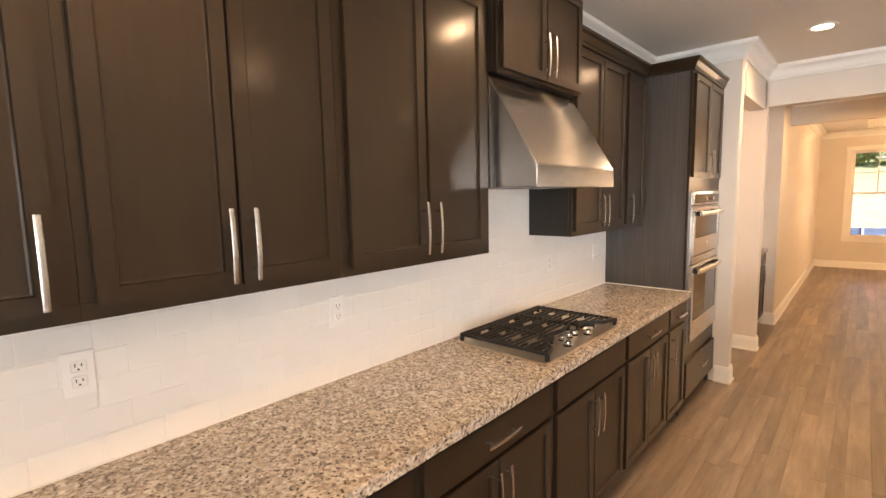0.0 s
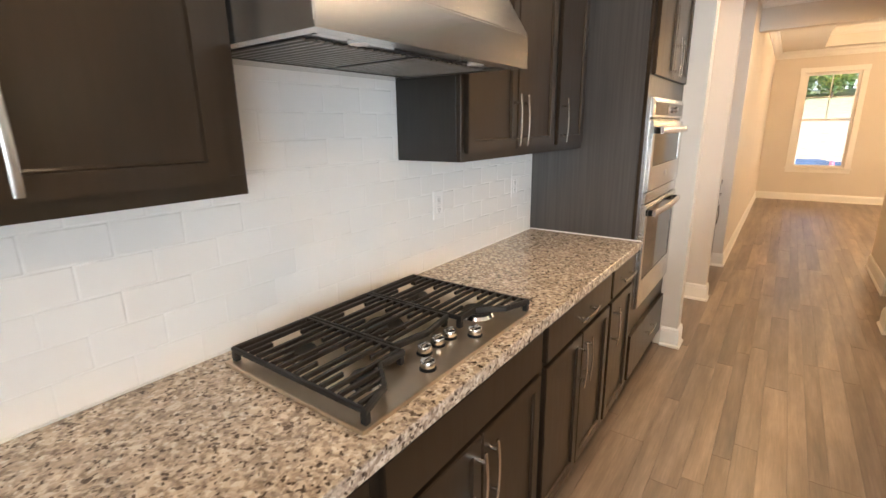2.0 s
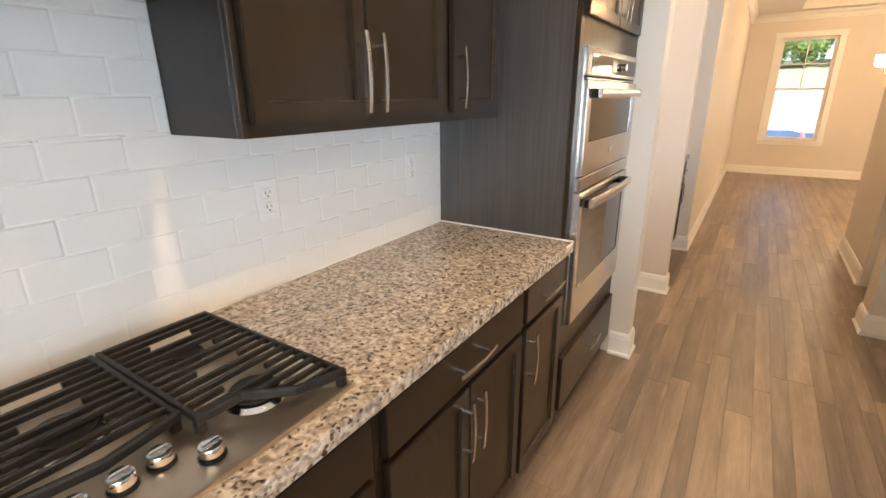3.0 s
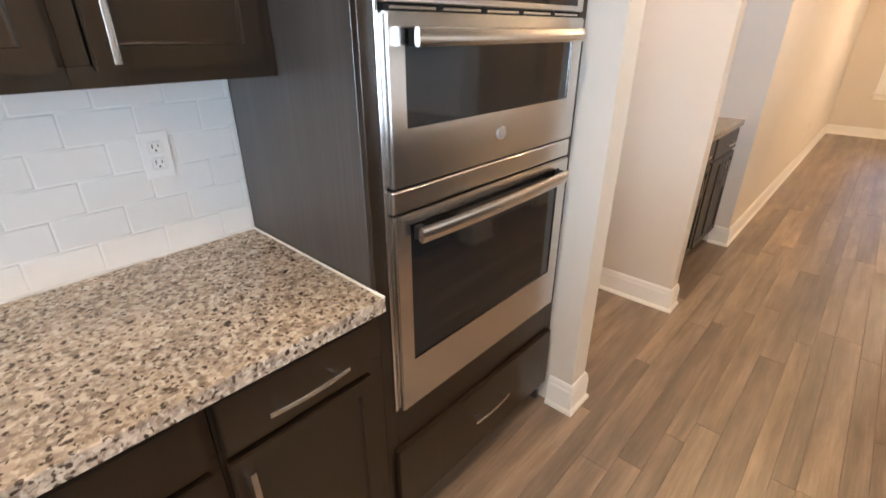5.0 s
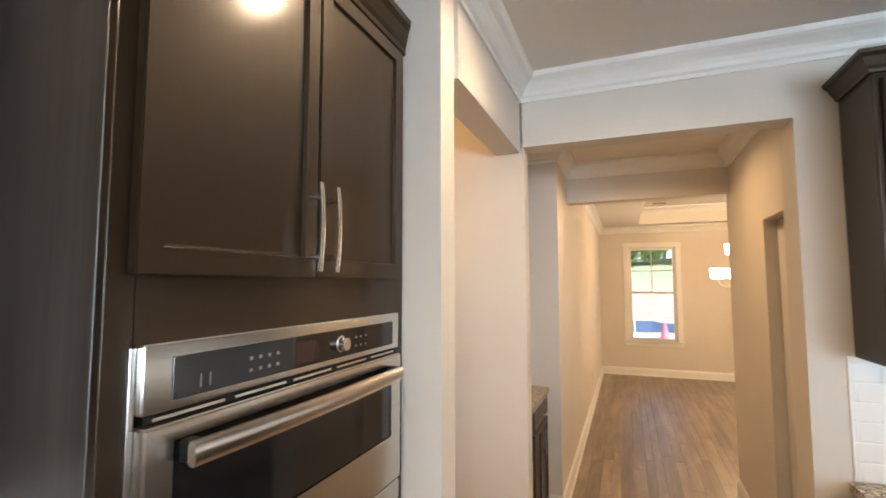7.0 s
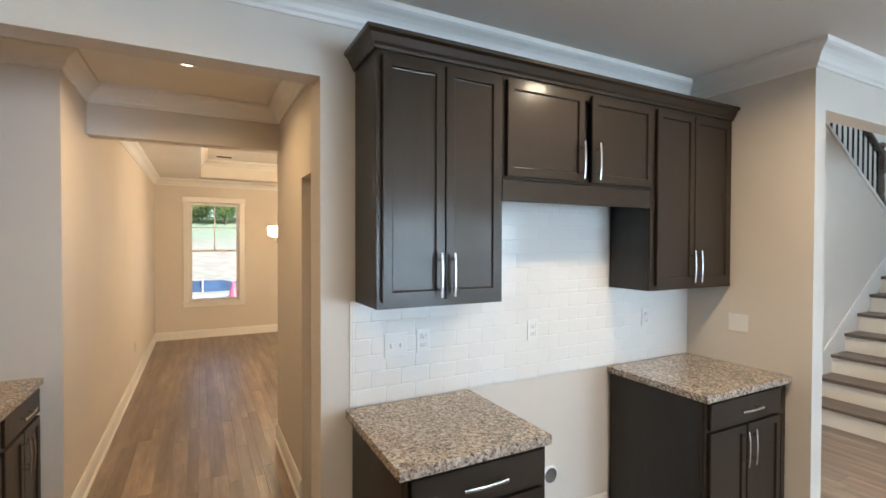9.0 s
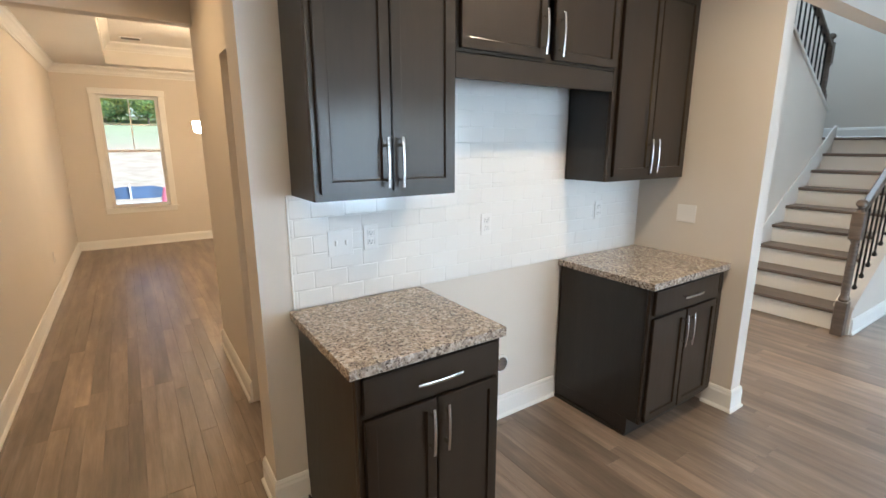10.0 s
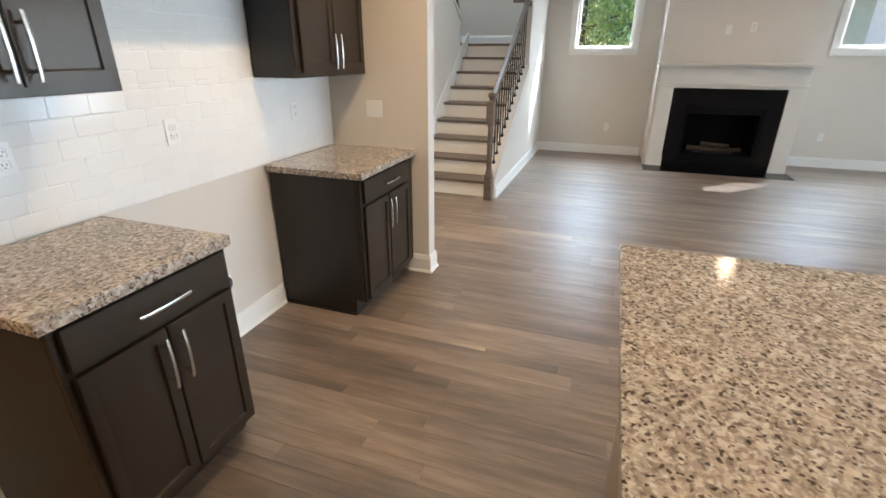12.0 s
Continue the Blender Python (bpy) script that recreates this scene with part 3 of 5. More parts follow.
def base_cabinet(at, turn, w, spans, handles, drawer=True, pull_drawer=True, depth=0.60, label="", group="", finished=None):
    t = thing("base_cabinet", (at[0], at[1], 0), turn, label, "cabinet", group)
    bm = bmesh.new()
    box(bm, 0, w, 0.019, depth, 0.105, 0.875, bevel=0.001)
    part("body", bm, PANEL, t)
    bm = bmesh.new()
    box(bm, 0.002, w - 0.002, 0.075, depth - 0.002, 0, 0.104)
    part("kick", bm, PANEL, t, "recessed dark toe kick")
    bm = bmesh.new()
    box(bm, 0, w, 0, 0.018, 0.105, 0.13, bevel=0.001)
    box(bm, 0, w, 0, 0.018, 0.695, 0.735, bevel=0.001)
    box(bm, 0, w, 0, 0.018, 0.845, 0.875, bevel=0.001)
    for a in (0, w - 0.038):
        box(bm, a, a + 0.038, 0, 0.018, 0.13, 0.695, bevel=0.001)
        box(bm, a, a + 0.038, 0, 0.018, 0.735, 0.845, bevel=0.001)
    part("face_frame", bm, CABINET, t)
    d = slab_door(t, "drawer_front", spans[0][0], spans[-1][1], 0.73, 0.862, shaker=False)
    if pull_drawer:
        pull(d, ((spans[0][0] + spans[-1][1]) / 2, -0.02, 0.797), 0.185, False)
    doors(t, spans, 0.12, 0.712, handles, False)
    return t


def pair(w, e=0.02, gap=0.006):
    return [(e, w / 2 - gap / 2), (w / 2 + gap / 2, w - e)]


UX, BX = W + 0.275, -0.895
G1 = "dark cabinets along the cooktop wall"
TWO = "dark espresso upper cabinet with two shaker doors over white wall tile"
upper_cabinet((UX, 2.52), 90, 0.45, 1.355, 2.40, [(0.02, 0.42)], "r", group=G1, label=TWO)
upper_cabinet((UX, 2.97), 90, 0.65, 1.355, 2.40, [(0.026, 0.331), (0.337, 0.635)], "rl", group=G1, label=TWO)
upper_cabinet((UX, 3.62), 90, 0.765, 1.355, 2.40, [(0.031, 0.372), (0.382, 0.722)], "rl", group=G1, label=TWO)
upper_cabinet((UX, 1.5), 90, 1.02, 1.355, 2.40, pair(1.02), "rl", group=G1, label=TWO)
upper_cabinet((UX + 0.045, 4.388), 90, 0.752, 2.11, 2.60, pair(0.752), "rl", group=G1, label="short dark espresso cabinet with two shaker doors above the range hood", hz=0.12, lip=0.012, depth=0.32)
upper_cabinet((UX, 5.145), 90, 0.715, 1.365, 2.40, [(0.017, 0.354), (0.360, 0.703)], "rl", group=G1, label=TWO)
upper_cabinet((UX, 5.860), 90, 0.388, 1.365, 2.40, [(0.040, 0.354)], "l", group=G1, label="narrow dark upper cabinet with one shaker door beside the oven cabinet")
G2 = "dark base cabinets under the cooktop counter"
for y0, y1, sp in ((1.4, 2.2, None), (2.2, 2.86, None), (2.86, 3.615, None), (3.615, 4.375, None), (4.375, 5.135, "x"), (5.135, 5.848, None)):
    w = y1 - y0
    base_cabinet((BX, y0), 90, w - 0.002, pair(w - 0.002), "rl", pull_drawer=sp is None, group=G2, depth=0.575,
                 label="dark espresso base cabinet, drawer over two shaker doors, under speckled granite" if sp is None else "dark base cabinet with blank panel over two doors, under the cooktop")
base_cabinet((BX, 5.848), 90, 0.40, [(0.008, 0.358)], "l", group=G2, depth=0.575, label="narrow dark base cabinet, drawer over one door, beside the oven cabinet")


def tall_cabinet():
    t = thing("oven_cabinet", (-0.898, 6.25, 0), 90, "tall dark espresso oven cabinet with two upper doors and bottom drawer", "cabinet")
    w, d = 0.865, 0.575
    part("side_panel", box(bmesh.new(), 0, 0.02, 0.019, d, 0.0, 2.40, bevel=0.001), GREY_PANEL, t)
    part("side_panel", box(bmesh.new(), w - 0.02, w, 0.019, d, 0.0, 2.40, bevel=0.001), GREY_PANEL, t)
    part("upper_box", box(bmesh.new(), 0.02, w - 0.02, 0.019, d, 1.66, 2.40), PANEL, t)
    part("drawer_box", box(bmesh.new(), 0.02, w - 0.02, 0.019, d, 0.105, 0.42), PANEL, t)
    part("back", box(bmesh.new(), 0.02, w - 0.02, d - 0.03, d, 0.42, 1.66), PANEL, t)
    bm = bmesh.new()
    box(bm, 0, 0.042, 0, 0.018, 0.105, 2.40, bevel=0.0015)
    box(bm, w - 0.046, w, 0, 0.018, 0.105, 2.40, bevel=0.0015)
    box(bm, 0.042, w - 0.046, 0, 0.018, 1.602, 1.72)
    box(bm, 0.042, w - 0.046, 0, 0.018, 2.36, 2.40)
    box(bm, 0.042, w - 0.046, 0, 0.018, 0.385, 0.525)
    box(bm, 0.042, w - 0.046, 0, 0.018, 0.105, 0.14)
    part("face_frame", bm, CABINET, t)
    part("kick", box(bmesh.new(), 0.02, w - 0.02, 0.075, 0.09, 0, 0.105), PANEL, t)
    doors(t, [(0.027, 0.421), (0.425, 0.820)], 1.70, 2.385, "rl", True)
    dr = slab_door(t, "drawer_front", 0.025, 0.84, 0.125, 0.385, shaker=False)
    pull(dr, (0.43, -0.02, 0.285), 0.185, False)
    return t


tall_cabinet()
t = thing("cabinet_crown", (W, 1.4, 2.40), 0, "dark stained crown moulding along the top of the upper cabinets", "moulding")
bm = bmesh.new()
sweep(bm, [(-0.89 - W, 5.715), (-0.898 - W, 5.715), (-0.898 - W, 4.85), (UX - W, 4.85), (UX - W, 3.742)], CAP)
sweep(bm, [(UX - W, 2.986), (UX - W, 0.1)], CAP)
box(bm, 0, UX - W, 0.1, 2.986, 0, 0.012)
box(bm, 0, UX - W, 3.742, 4.85, 0, 0.012)
box(bm, 0, 0.575, 4.85, 5.715, 0, 0.012)
part("crown", bm, CABINET, t)
t = thing("cabinet_crown", (W, 4.388, 2.60), 0, "dark stained crown moulding on the raised cabinet above the hood", "moulding")
bm = sweep(bmesh.new(), [(0.001, 0.752), (0.32, 0.752), (0.32, 0), (0.001, 0)], CAP)
box(bm, 0, 0.32, 0, 0.752, 0, 0.012)
part("crown", bm, CABINET, t)


def hood():
    t = thing("range_hood", (W + 0.001, 4.39, 1.645), 90, "brushed stainless steel canopy range hood with a sloped front", "range hood")
    w, top, lip, d0, d1 = 0.748, 0.46, 0.075, 0.507, 0.27
    # local: x along the wall, -y out of it
    bm = bmesh.new()
    prof = [(0.012, 0.0), (d0, 0.0), (d0, lip), (d1, top), (0.012, top)]
    front = []
    for x in (0.0, w):
        front.append([bm.verts.new((x, -a, z)) for a, z in prof])
    a, b = front
    for i in range(1, 4):
        bm.faces.new((a[i], a[i + 1], b[i + 1], b[i]))
    bm.faces.new((a[4], a[0], b[0], b[4]))
    for s in front:
        bm.faces.new(s)
    bmesh.ops.bevel(bm, geom=[e for e in bm.edges if len(e.link_faces) == 2], offset=0.003, segments=2, affect="EDGES")
    part("canopy", bm, STEEL, t)
    bm = bmesh.new()
    box(bm, 0, w, -0.10, -0.012, -0.012, 0.0)
    box(bm, 0, w, -d0, -d0 + 0.04, -0.012, 0.0)
    box(bm, 0, 0.03, -d0 + 0.04, -0.10, -0.012, 0.0)
    box(bm, w - 0.03, w, -d0 + 0.04, -0.10, -0.012, 0.0)
    part("rim", bm, STEEL, t)
    for k in range(2):
        x0 = 0.045 + k * 0.335
        f = part("baffle_filter", box(bmesh.new(), x0, x0 + 0.325, -0.41, -0.10, -0.0045, -0.001), DARK_STEEL, t, "ribbed steel filter")
        for i in range(14):
            part("rib", box(bmesh.new(), x0 + 0.010 + i * 0.022, x0 + 0.024 + i * 0.022, -0.40, -0.11, -0.011, -0.0045, bevel=0.003), DARK_STEEL, f)
    part("control_panel", box(bmesh.new(), 0.06, w - 0.06, -0.462, -0.42, -0.006, -0.001, bevel=0.001), CHROME, t)
    for x in (0.16, 0.58):
        part("hood_lamp", cyl(bmesh.new(), (x, -0.44, -0.009), 0.022, 0.006, bevel=0.001), PLASTIC, t, smooth=True)


hood()


def worktop(name, x0, x1, y0, y1, label):
    t = thing(name, (x0, y0, 0.876), 0, label, "countertop")
    bm = bmesh.new()
    box(bm, 0, x1 - x0, 0, y1 - y0, 0, 0.038, bevel=0.004, segments=3)
    part("slab", bm, GRANITE, t)
    return t


t = worktop("countertop", W + 0.010, -0.862, 1.4, 6.248, "beige speckled polished granite countertop along the cooktop wall")
bm = bmesh.new()
box(bm, 0.0, 0.603, 4.840, 4.8475, 0.0378, 0.0425, bevel=0.0015)
part("caulk", bm, WHITE, t, "white caulk bead")
part("caulk", box(bmesh.new(), 0.0, 0.004, 0, 4.8475, 0.0378, 0.042, bevel=0.001), WHITE, t, "white caulk bead")


def cooktop():
    x0, x1, y0, y1, z = W + 0.075, -0.915, 4.385, 5.118, 0.914
    t = thing("cooktop", (x0, y0, z), 0, "stainless steel gas cooktop with black cast iron grates and five knobs", "cooktop")
    L, D = y1 - y0, x1 - x0
    bm = bmesh.new()
    box(bm, 0, D, 0, L, 0, 0.010, bevel=0.004, segments=2)
    # The golden tint puts the steel's warm reflections into its base colour.
    part("plate", bm, plain("cooktop_steel", (0.60, 0.49, 0.36), 0.33, metal=1.0, vary=0.05, scale=20), t, "brushed steel plate")
    burners = [(0.13, 0.13, 0.040), (0.36, 0.13, 0.034), (0.13, L - 0.13, 0.034), (0.36, L - 0.13, 0.044), (0.20, L / 2, 0.052)]
    for x, y, r in burners:
        b = part("burner", cyl(bmesh.new(), (x, y, 0.014), r * 1.25, 0.010, n=28, top=r * 1.1), CHROME, t, "round burner", True)
        part("burner_cap", cyl(bmesh.new(), (x, y, 0.025), r, 0.010, n=28, bevel=0.003), IRON, b, "black burner cap", True)
    zt = 0.048
    for k in range(3):
        a, e = 0.012 + k * (L - 0.024) / 3 + 0.002, 0.012 + (k + 1) * (L - 0.024) / 3 - 0.002
        outer = 0.475 if k != 1 else 0.335
        inner = 0.375 if k != 1 else 0.335
        # front bar: (x, y) from the low end to the high end
        front = {0: [(outer, a), (outer - 0.03, a + 0.09), (inner, a + 0.15), (inner, e)],
                 1: [(inner, a), (inner + 0.02, (a + e) / 2), (inner, e)],
                 2: [(inner, a), (inner, e - 0.15), (outer - 0.03, e - 0.09), (outer, e)]}[k]
        bm = bmesh.new()
        box(bm, 0.014, front[0][0], a, a + 0.010, zt - 0.014, zt, bevel=0.002)
        box(bm, 0.014, front[-1][0], e - 0.010, e, zt - 0.014, zt, bevel=0.002)
        box(bm, 0.014, 0.026, a + 0.010, e - 0.010, zt - 0.014, zt, bevel=0.002)
        tube(bm, [(x, y, zt - 0.009) for x, y in front], 0.018, 0.012, (0, 0, 1))

        def reach(x):
            lo, hi = a + 0.010, e - 0.010
            if x > inner and k == 0:
                hi = min(hi, a + 0.15 - (x - inner) * 0.9)
            if x > inner and k == 2:
                lo = max(lo, e - 0.15 + (x - inner) * 0.9)
            return lo, hi
        x, i = 0.052, 0
        while x < outer - 0.02:
            lo, hi = reach(x)
            if i % 3 == 1 and x < inner:
                m = 0.30 * (hi - lo)
                spans = [(lo, lo + m), (hi - m, hi)]
            else:
                spans = [(lo, hi)]
            for s0, s1 in spans:
                box(bm, x - 0.0042, x + 0.0042, s0, s1, zt - 0.011, zt + 0.001, bevel=0.0015)
            x, i = x + 0.0285, i + 1
        for x, y in ((0.022, a + 0.008), (0.022, e - 0.008), (front[0][0] - 0.004, a + 0.008), (front[-1][0] - 0.004, e - 0.008)):
            box(bm, x - 0.008, x + 0.008, y - 0.008, y + 0.008, 0.010, zt - 0.012, bevel=0.002)
        part("grate", bm, IRON, t, "black cast iron grate")
    for x, y in ((0.435, 0.475), (0.385, 0.425), (0.385, 0.372), (0.385, 0.315), (0.44, 0.258)):
        bm = bmesh.new()
        lathe(bm, (x, y, 0.016), [(0.0175, 0), (0.0185, 0.003), (0.0185, 0.014), (0.017, 0.017), (0.015, 0.018)], 28)
        k = part("knob", bm, CHROME, t, "chrome knob", True)
        part("skirt", lathe(bmesh.new(), (x, y, 0.010), [(0.021, 0), (0.021, 0.003), (0.017, 0.0058)], 24), BLACK, k, "black ring under the knob", True)
        grip = box(bmesh.new(), x - 0.004, x + 0.004, y - 0.0135, y + 0.0135, 0.0335, 0.0385, bevel=0.002, segments=2)
        part("grip", grip, CHROME, k, "raised chrome finger grip", True)


cooktop()


def oven():
    t = thing("double_oven", (-0.898, 6.292, 0.53), 90, "stainless steel microwave and wall oven combination built into a dark cabinet", "oven")
    w = 0.757

    def bar(y, z, parent):
        bm = bmesh.new()
        pts = []
        for i in range(9):
            s = -1 + i / 4
            pts.append((w / 2 - 0.004 + s * 0.325, y - 0.030 - 0.010 * (1 - s * s), z))
        tube(bm, pts, 0.034, 0.016, (0, 0, 1))
        part("handle", bm, STEEL, parent, "wide brushed steel bar handle", True)
        for x in (w / 2 - 0.314, w / 2 + 0.306):
            part("handle_bracket", box(bmesh.new(), x - 0.012, x + 0.012, y - 0.026, y, z - 0.016, z + 0.016, bevel=0.003), BLACK, parent)

    part("body", box(bmesh.new(), 0.012, w - 0.012, 0.002, 0.50, 0.005, 1.06), BLACK, t)
    # control panel
    p = part("control_panel", box(bmesh.new(), 0, w, -0.022, 0, 0.976, 1.074, bevel=0.006, segments=3), STEEL, t, smooth=True)
    part("control_glass", box(bmesh.new(), 0.045, w - 0.04, -0.0245, -0.021, 0.990, 1.052, bevel=0.001), OVEN_GLASS, p, "black glass control strip")
    part("display", box(bmesh.new(), 0.31, 0.385, -0.0255, -0.0245, 0.998, 1.040), plain("display", (0.035, 0.018, 0.016), 0.2), p, "dim reddish display")
    bm = bmesh.new()
    lathe(bm, (0, 0, 0), [(0.019, 0), (0.019, 0.003), (0.0155, 0.005), (0.0145, 0.019), (0.012, 0.021)], 24)
    bm.transform(Matrix.Translation((0.462, -0.0245, 1.020)) @ Matrix.Rotation(radians(90), 4, "X"))
    part("knob", bm, CHROME, p, "chrome knob", True)
    ink = plain("button_print", (0.15, 0.15, 0.15), 0.5)
    keys = [(0.19 + i * 0.022, 0.007, 1.005 + j * 0.020, 0.006) for i in range(4) for j in range(2)]
    keys += [(0.525 + i * 0.022, 0.006, 1.006 + j * 0.020, 0.005) for i in range(3) for j in range(2)]
    keys += [(0.090, 0.003, 1.0, 0.02), (0.107, 0.003, 1.0, 0.02)]
    for x, kw, z, kh in keys:
        part("button", box(bmesh.new(), x, x + kw, -0.0250, -0.0245, z, z + kh), ink, p)
    bm = bmesh.new()
    box(bm, 0.01, w - 0.01, -0.012, 0, 0.962, 0.9755)
    part("vent", bm, BLACK, t)
    bm = bmesh.new()
    for i in range(5):
        box(bm, 0.02 + i * 0.147, 0.145 + i * 0.147, -0.018, -0.008, 0.9655, 0.9705)
    part("vent_slats", bm, STEEL, t)

    def door(z0, z1, g0, g1, hz):
        gx0, gx1 = 0.045, w - 0.055
        bm = box(bmesh.new(), 0, w, -0.030, 0, z0, z1)
        outer = list(bm.edges)
        front = [f for f in bm.faces if f.normal.y < -0.9]
        bmesh.ops.inset_region(bm, faces=front, thickness=0.03, depth=0.0)
        for v in front[0].verts:
            v.co.x = gx0 if v.co.x < w / 2 else gx1
            v.co.z = g0 if v.co.z < (z0 + z1) / 2 else g1
        bmesh.ops.inset_region(bm, faces=front, thickness=0.001, depth=-0.010)
        bmesh.ops.bevel(bm, geom=[e for e in outer if e.is_valid], offset=0.004, segments=2, affect="EDGES")
        d = part("door", bm, STEEL, t, "brushed steel framed door with dark glass")
        part("door_glass", box(bmesh.new(), gx0 + 0.002, gx1 - 0.002, -0.026, -0.021, g0 + 0.002, g1 - 0.002), OVEN_GLASS, d, "dark reflective glass")
        bar(-0.030, hz, d)
        return d
    d = door(0.622, 0.961, 0.745, 0.935, 0.918)
    part("badge", cyl(bmesh.new(), (0.375, -0.032, 0.690), 0.0165, 0.004, "y", 28), plain("badge_grey", (0.42, 0.41, 0.40), 0.5, metal=0.6), d, "round plain badge", True)
    part("divider", box(bmesh.new(), 0, w, -0.026, 0, 0.562, 0.616, bevel=0.004), STEEL, t)
    door(0.005, 0.558, 0.155, 0.532, 0.512)
    part("side_trim", box(bmesh.new(), -0.010, -0.001, -0.010, 0, 0.0, 1.07, bevel=0.001), STEEL, t)


oven()

# ---- the coffee bar ----
FY = 7.565
G3 = "dark cabinets of the coffee bar"
coffee_left = base_cabinet((0.548, FY), 0, 0.602, pair(0.602), "rl", group=G3, label="free-ended dark base cabinet, drawer over two shaker doors, under speckled granite")
coffee_right = base_cabinet((2.160, FY), 0, 0.735, [(0.02, 0.325), (0.335, 0.65)], "rl", group=G3, label="dark base cabinet, drawer over two shaker doors, against the beige pier")
for cabinet, sides in ((coffee_left, (-0.011, 0.603)), (coffee_right, (-0.011,))):
    for x in sides:
        part("shoe_moulding", box(bmesh.new(), x, x + 0.010, 0.075, 0.598, 0, 0.019, bevel=0.004, segments=2), PANEL, cabinet, "dark quarter-round strip along the floor")
worktop("countertop", 0.518, 1.160, 7.535, N - 0.012, "small beige speckled granite countertop on the free-ended base cabinet")
worktop("countertop", 2.135, 2.898, 7.535, N - 0.012, "small beige speckled granite countertop against the pier wall")
UY = 7.885
upper_cabinet((0.562, UY), 0, 0.600, 1.395, 2.425, pair(0.600), "rl", group=G3, label="dark espresso upper cabinet with two shaker doors over white tile", depth=0.283)
upper_cabinet((1.162, UY), 0, 0.990, 1.955, 2.425, [(0.016, 0.485), (0.535, 0.985)], "rl", group=G3, label="wide short dark cabinet with two doors over empty refrigerator space", depth=0.283, lip=0.012)
upper_cabinet((2.152, UY), 0, 0.745, 1.395, 2.425, [(0.035, 0.357), (0.362, 0.705)], "rl", group=G3, label="dark espresso upper cabinet with two shaker doors against the pier wall", depth=0.283)
t = thing("valance", (1.162, UY, 1.855), 0, "dark stained valance board under the short cabinet", "valance")
part("board", box(bmesh.new(), 0.001, 0.989, 0.0, 0.02, 0, 0.098, bevel=0.001), CABINET, t)
t = thing("cabinet_crown", (0.562, UY, 2.425), 0, "dark stained crown moulding along the coffee bar cabinets", "moulding")
bm = bmesh.new()
sweep(bm, [(0, 0.28), (0, 0), (2.335, 0)][::-1], CAP)
box(bm, 0, 2.335, 0, 0.28, 0, 0.012)
part("crown", bm, CABINET, t)

# ---- butler's niche ----
base_cabinet((-0.86, 8.312), 90, 0.556, pair(0.556), "rl", depth=0.60, label="dark espresso base cabinet in the hall niche under granite", group="dark cabinets in the hall niche")
base_cabinet((-0.86, 8.870), 90, 0.556, pair(0.556), "rl", depth=0.60, label="dark espresso base cabinet in the hall niche under granite", group="dark cabinets in the hall niche")
worktop("countertop", -1.468, -0.828, 8.312, 9.428, "beige speckled granite countertop in the hall niche")

# ---- island ----
t = thing("kitchen_island", (0.50, 3.65, 0), 0, "long kitchen island with a grey-brown painted base", "kitchen island")
bm = bmesh.new()
box(bm, 0.02, 0.75, 0.03, 2.50, 0.10, 0.875, bevel=0.002)
part("body", bm, plain("island_paint", (0.30, 0.24, 0.19), 0.4), t)
part("kick", box(bmesh.new(), 0.07, 0.70, 0.08, 2.45, 0, 0.10), KICK, t)
worktop("countertop", 0.46, 1.545, 3.60, 6.212, "large polished speckled granite island top")

# ---- stairs ----
SX, RISE, RUN, SY0, SY1 = 5.0, 0.186, 0.272, 7.56, 8.45
t = tagged(new("stairs"), label="staircase with grey-brown wood treads and white risers up to a landing", kind="structure")
t.matrix_world = pose(SX, SY0, 0)
for i in range(9):
    x = i * RUN
    part("riser", box(bmesh.new(), x, x + 0.02, 0.001, SY1 - SY0 - 0.001, i * RISE, (i + 1) * RISE - 0.033), WHITE, t, "white painted riser")
    if i < 8:
        part("tread", box(bmesh.new(), x - 0.028, x + RUN + 0.019, -0.0, SY1 - SY0 - 0.002, (i + 1) * RISE - 0.032, (i + 1) * RISE, bevel=0.008, segments=2), TREAD, t, "grey-brown wood tread with a rounded nosing")
LX, LZ = 8 * RUN, 9 * RISE
part("landing", box(bmesh.new(), LX - 0.028, E - SX - 0.002, 0, 1.93, LZ - 0.032, LZ, bevel=0.006), TREAD, t, "grey-brown wood landing")
boxes("wall_landing", WALL, [(SX + LX + 0.03, SX + LX + 0.1, 8.52, 9.5, 0, LZ - 0.033)], "pale drywall under the landing")
bm = bmesh.new()


def prism(bm, pts, y0, y1):
    a = [bm.verts.new((x, y0, z)) for x, z in pts]
    b = [bm.verts.new((x, y1, z)) for x, z in pts]
    n = len(pts)
    bm.faces.new(a)
    bm.faces.new(b[::-1])
    for i in range(n):
        bm.faces.new((a[i], b[i], b[(i + 1) % n], a[(i + 1) % n]))
    return bm


SLOPE = RISE / RUN
k0, k1 = 4.955, 6.70


def cap_z(x):
    return 0.235 + (x - 4.955) * SLOPE * 0.945


structure("wall_knee", prism(bmesh.new(), [(k0, 0), (k1, 0), (k1, cap_z(k1)), (k0, cap_z(k0))], 7.44, 7.558), WALL, "pale sloped knee wall beside the stairs")
structure("trim_knee", prism(bmesh.new(), [(k0 - 0.01, cap_z(k0 - 0.01)), (k1 - 0.002, cap_z(k1)), (k1 - 0.002, cap_z(k1) + 0.025), (k0 - 0.01, cap_z(k0 - 0.01) + 0.025)], 7.43, 7.57), WALL, "painted cap on the knee wall")
# far side wall under the upper flight
U0, UZ = 6.82, LZ
boxes("wall_landing_edge", WALL, [(U0, SX + LX + 0.03, 8.45, 8.57, 0, LZ - 0.033)], "pale drywall under the landing")
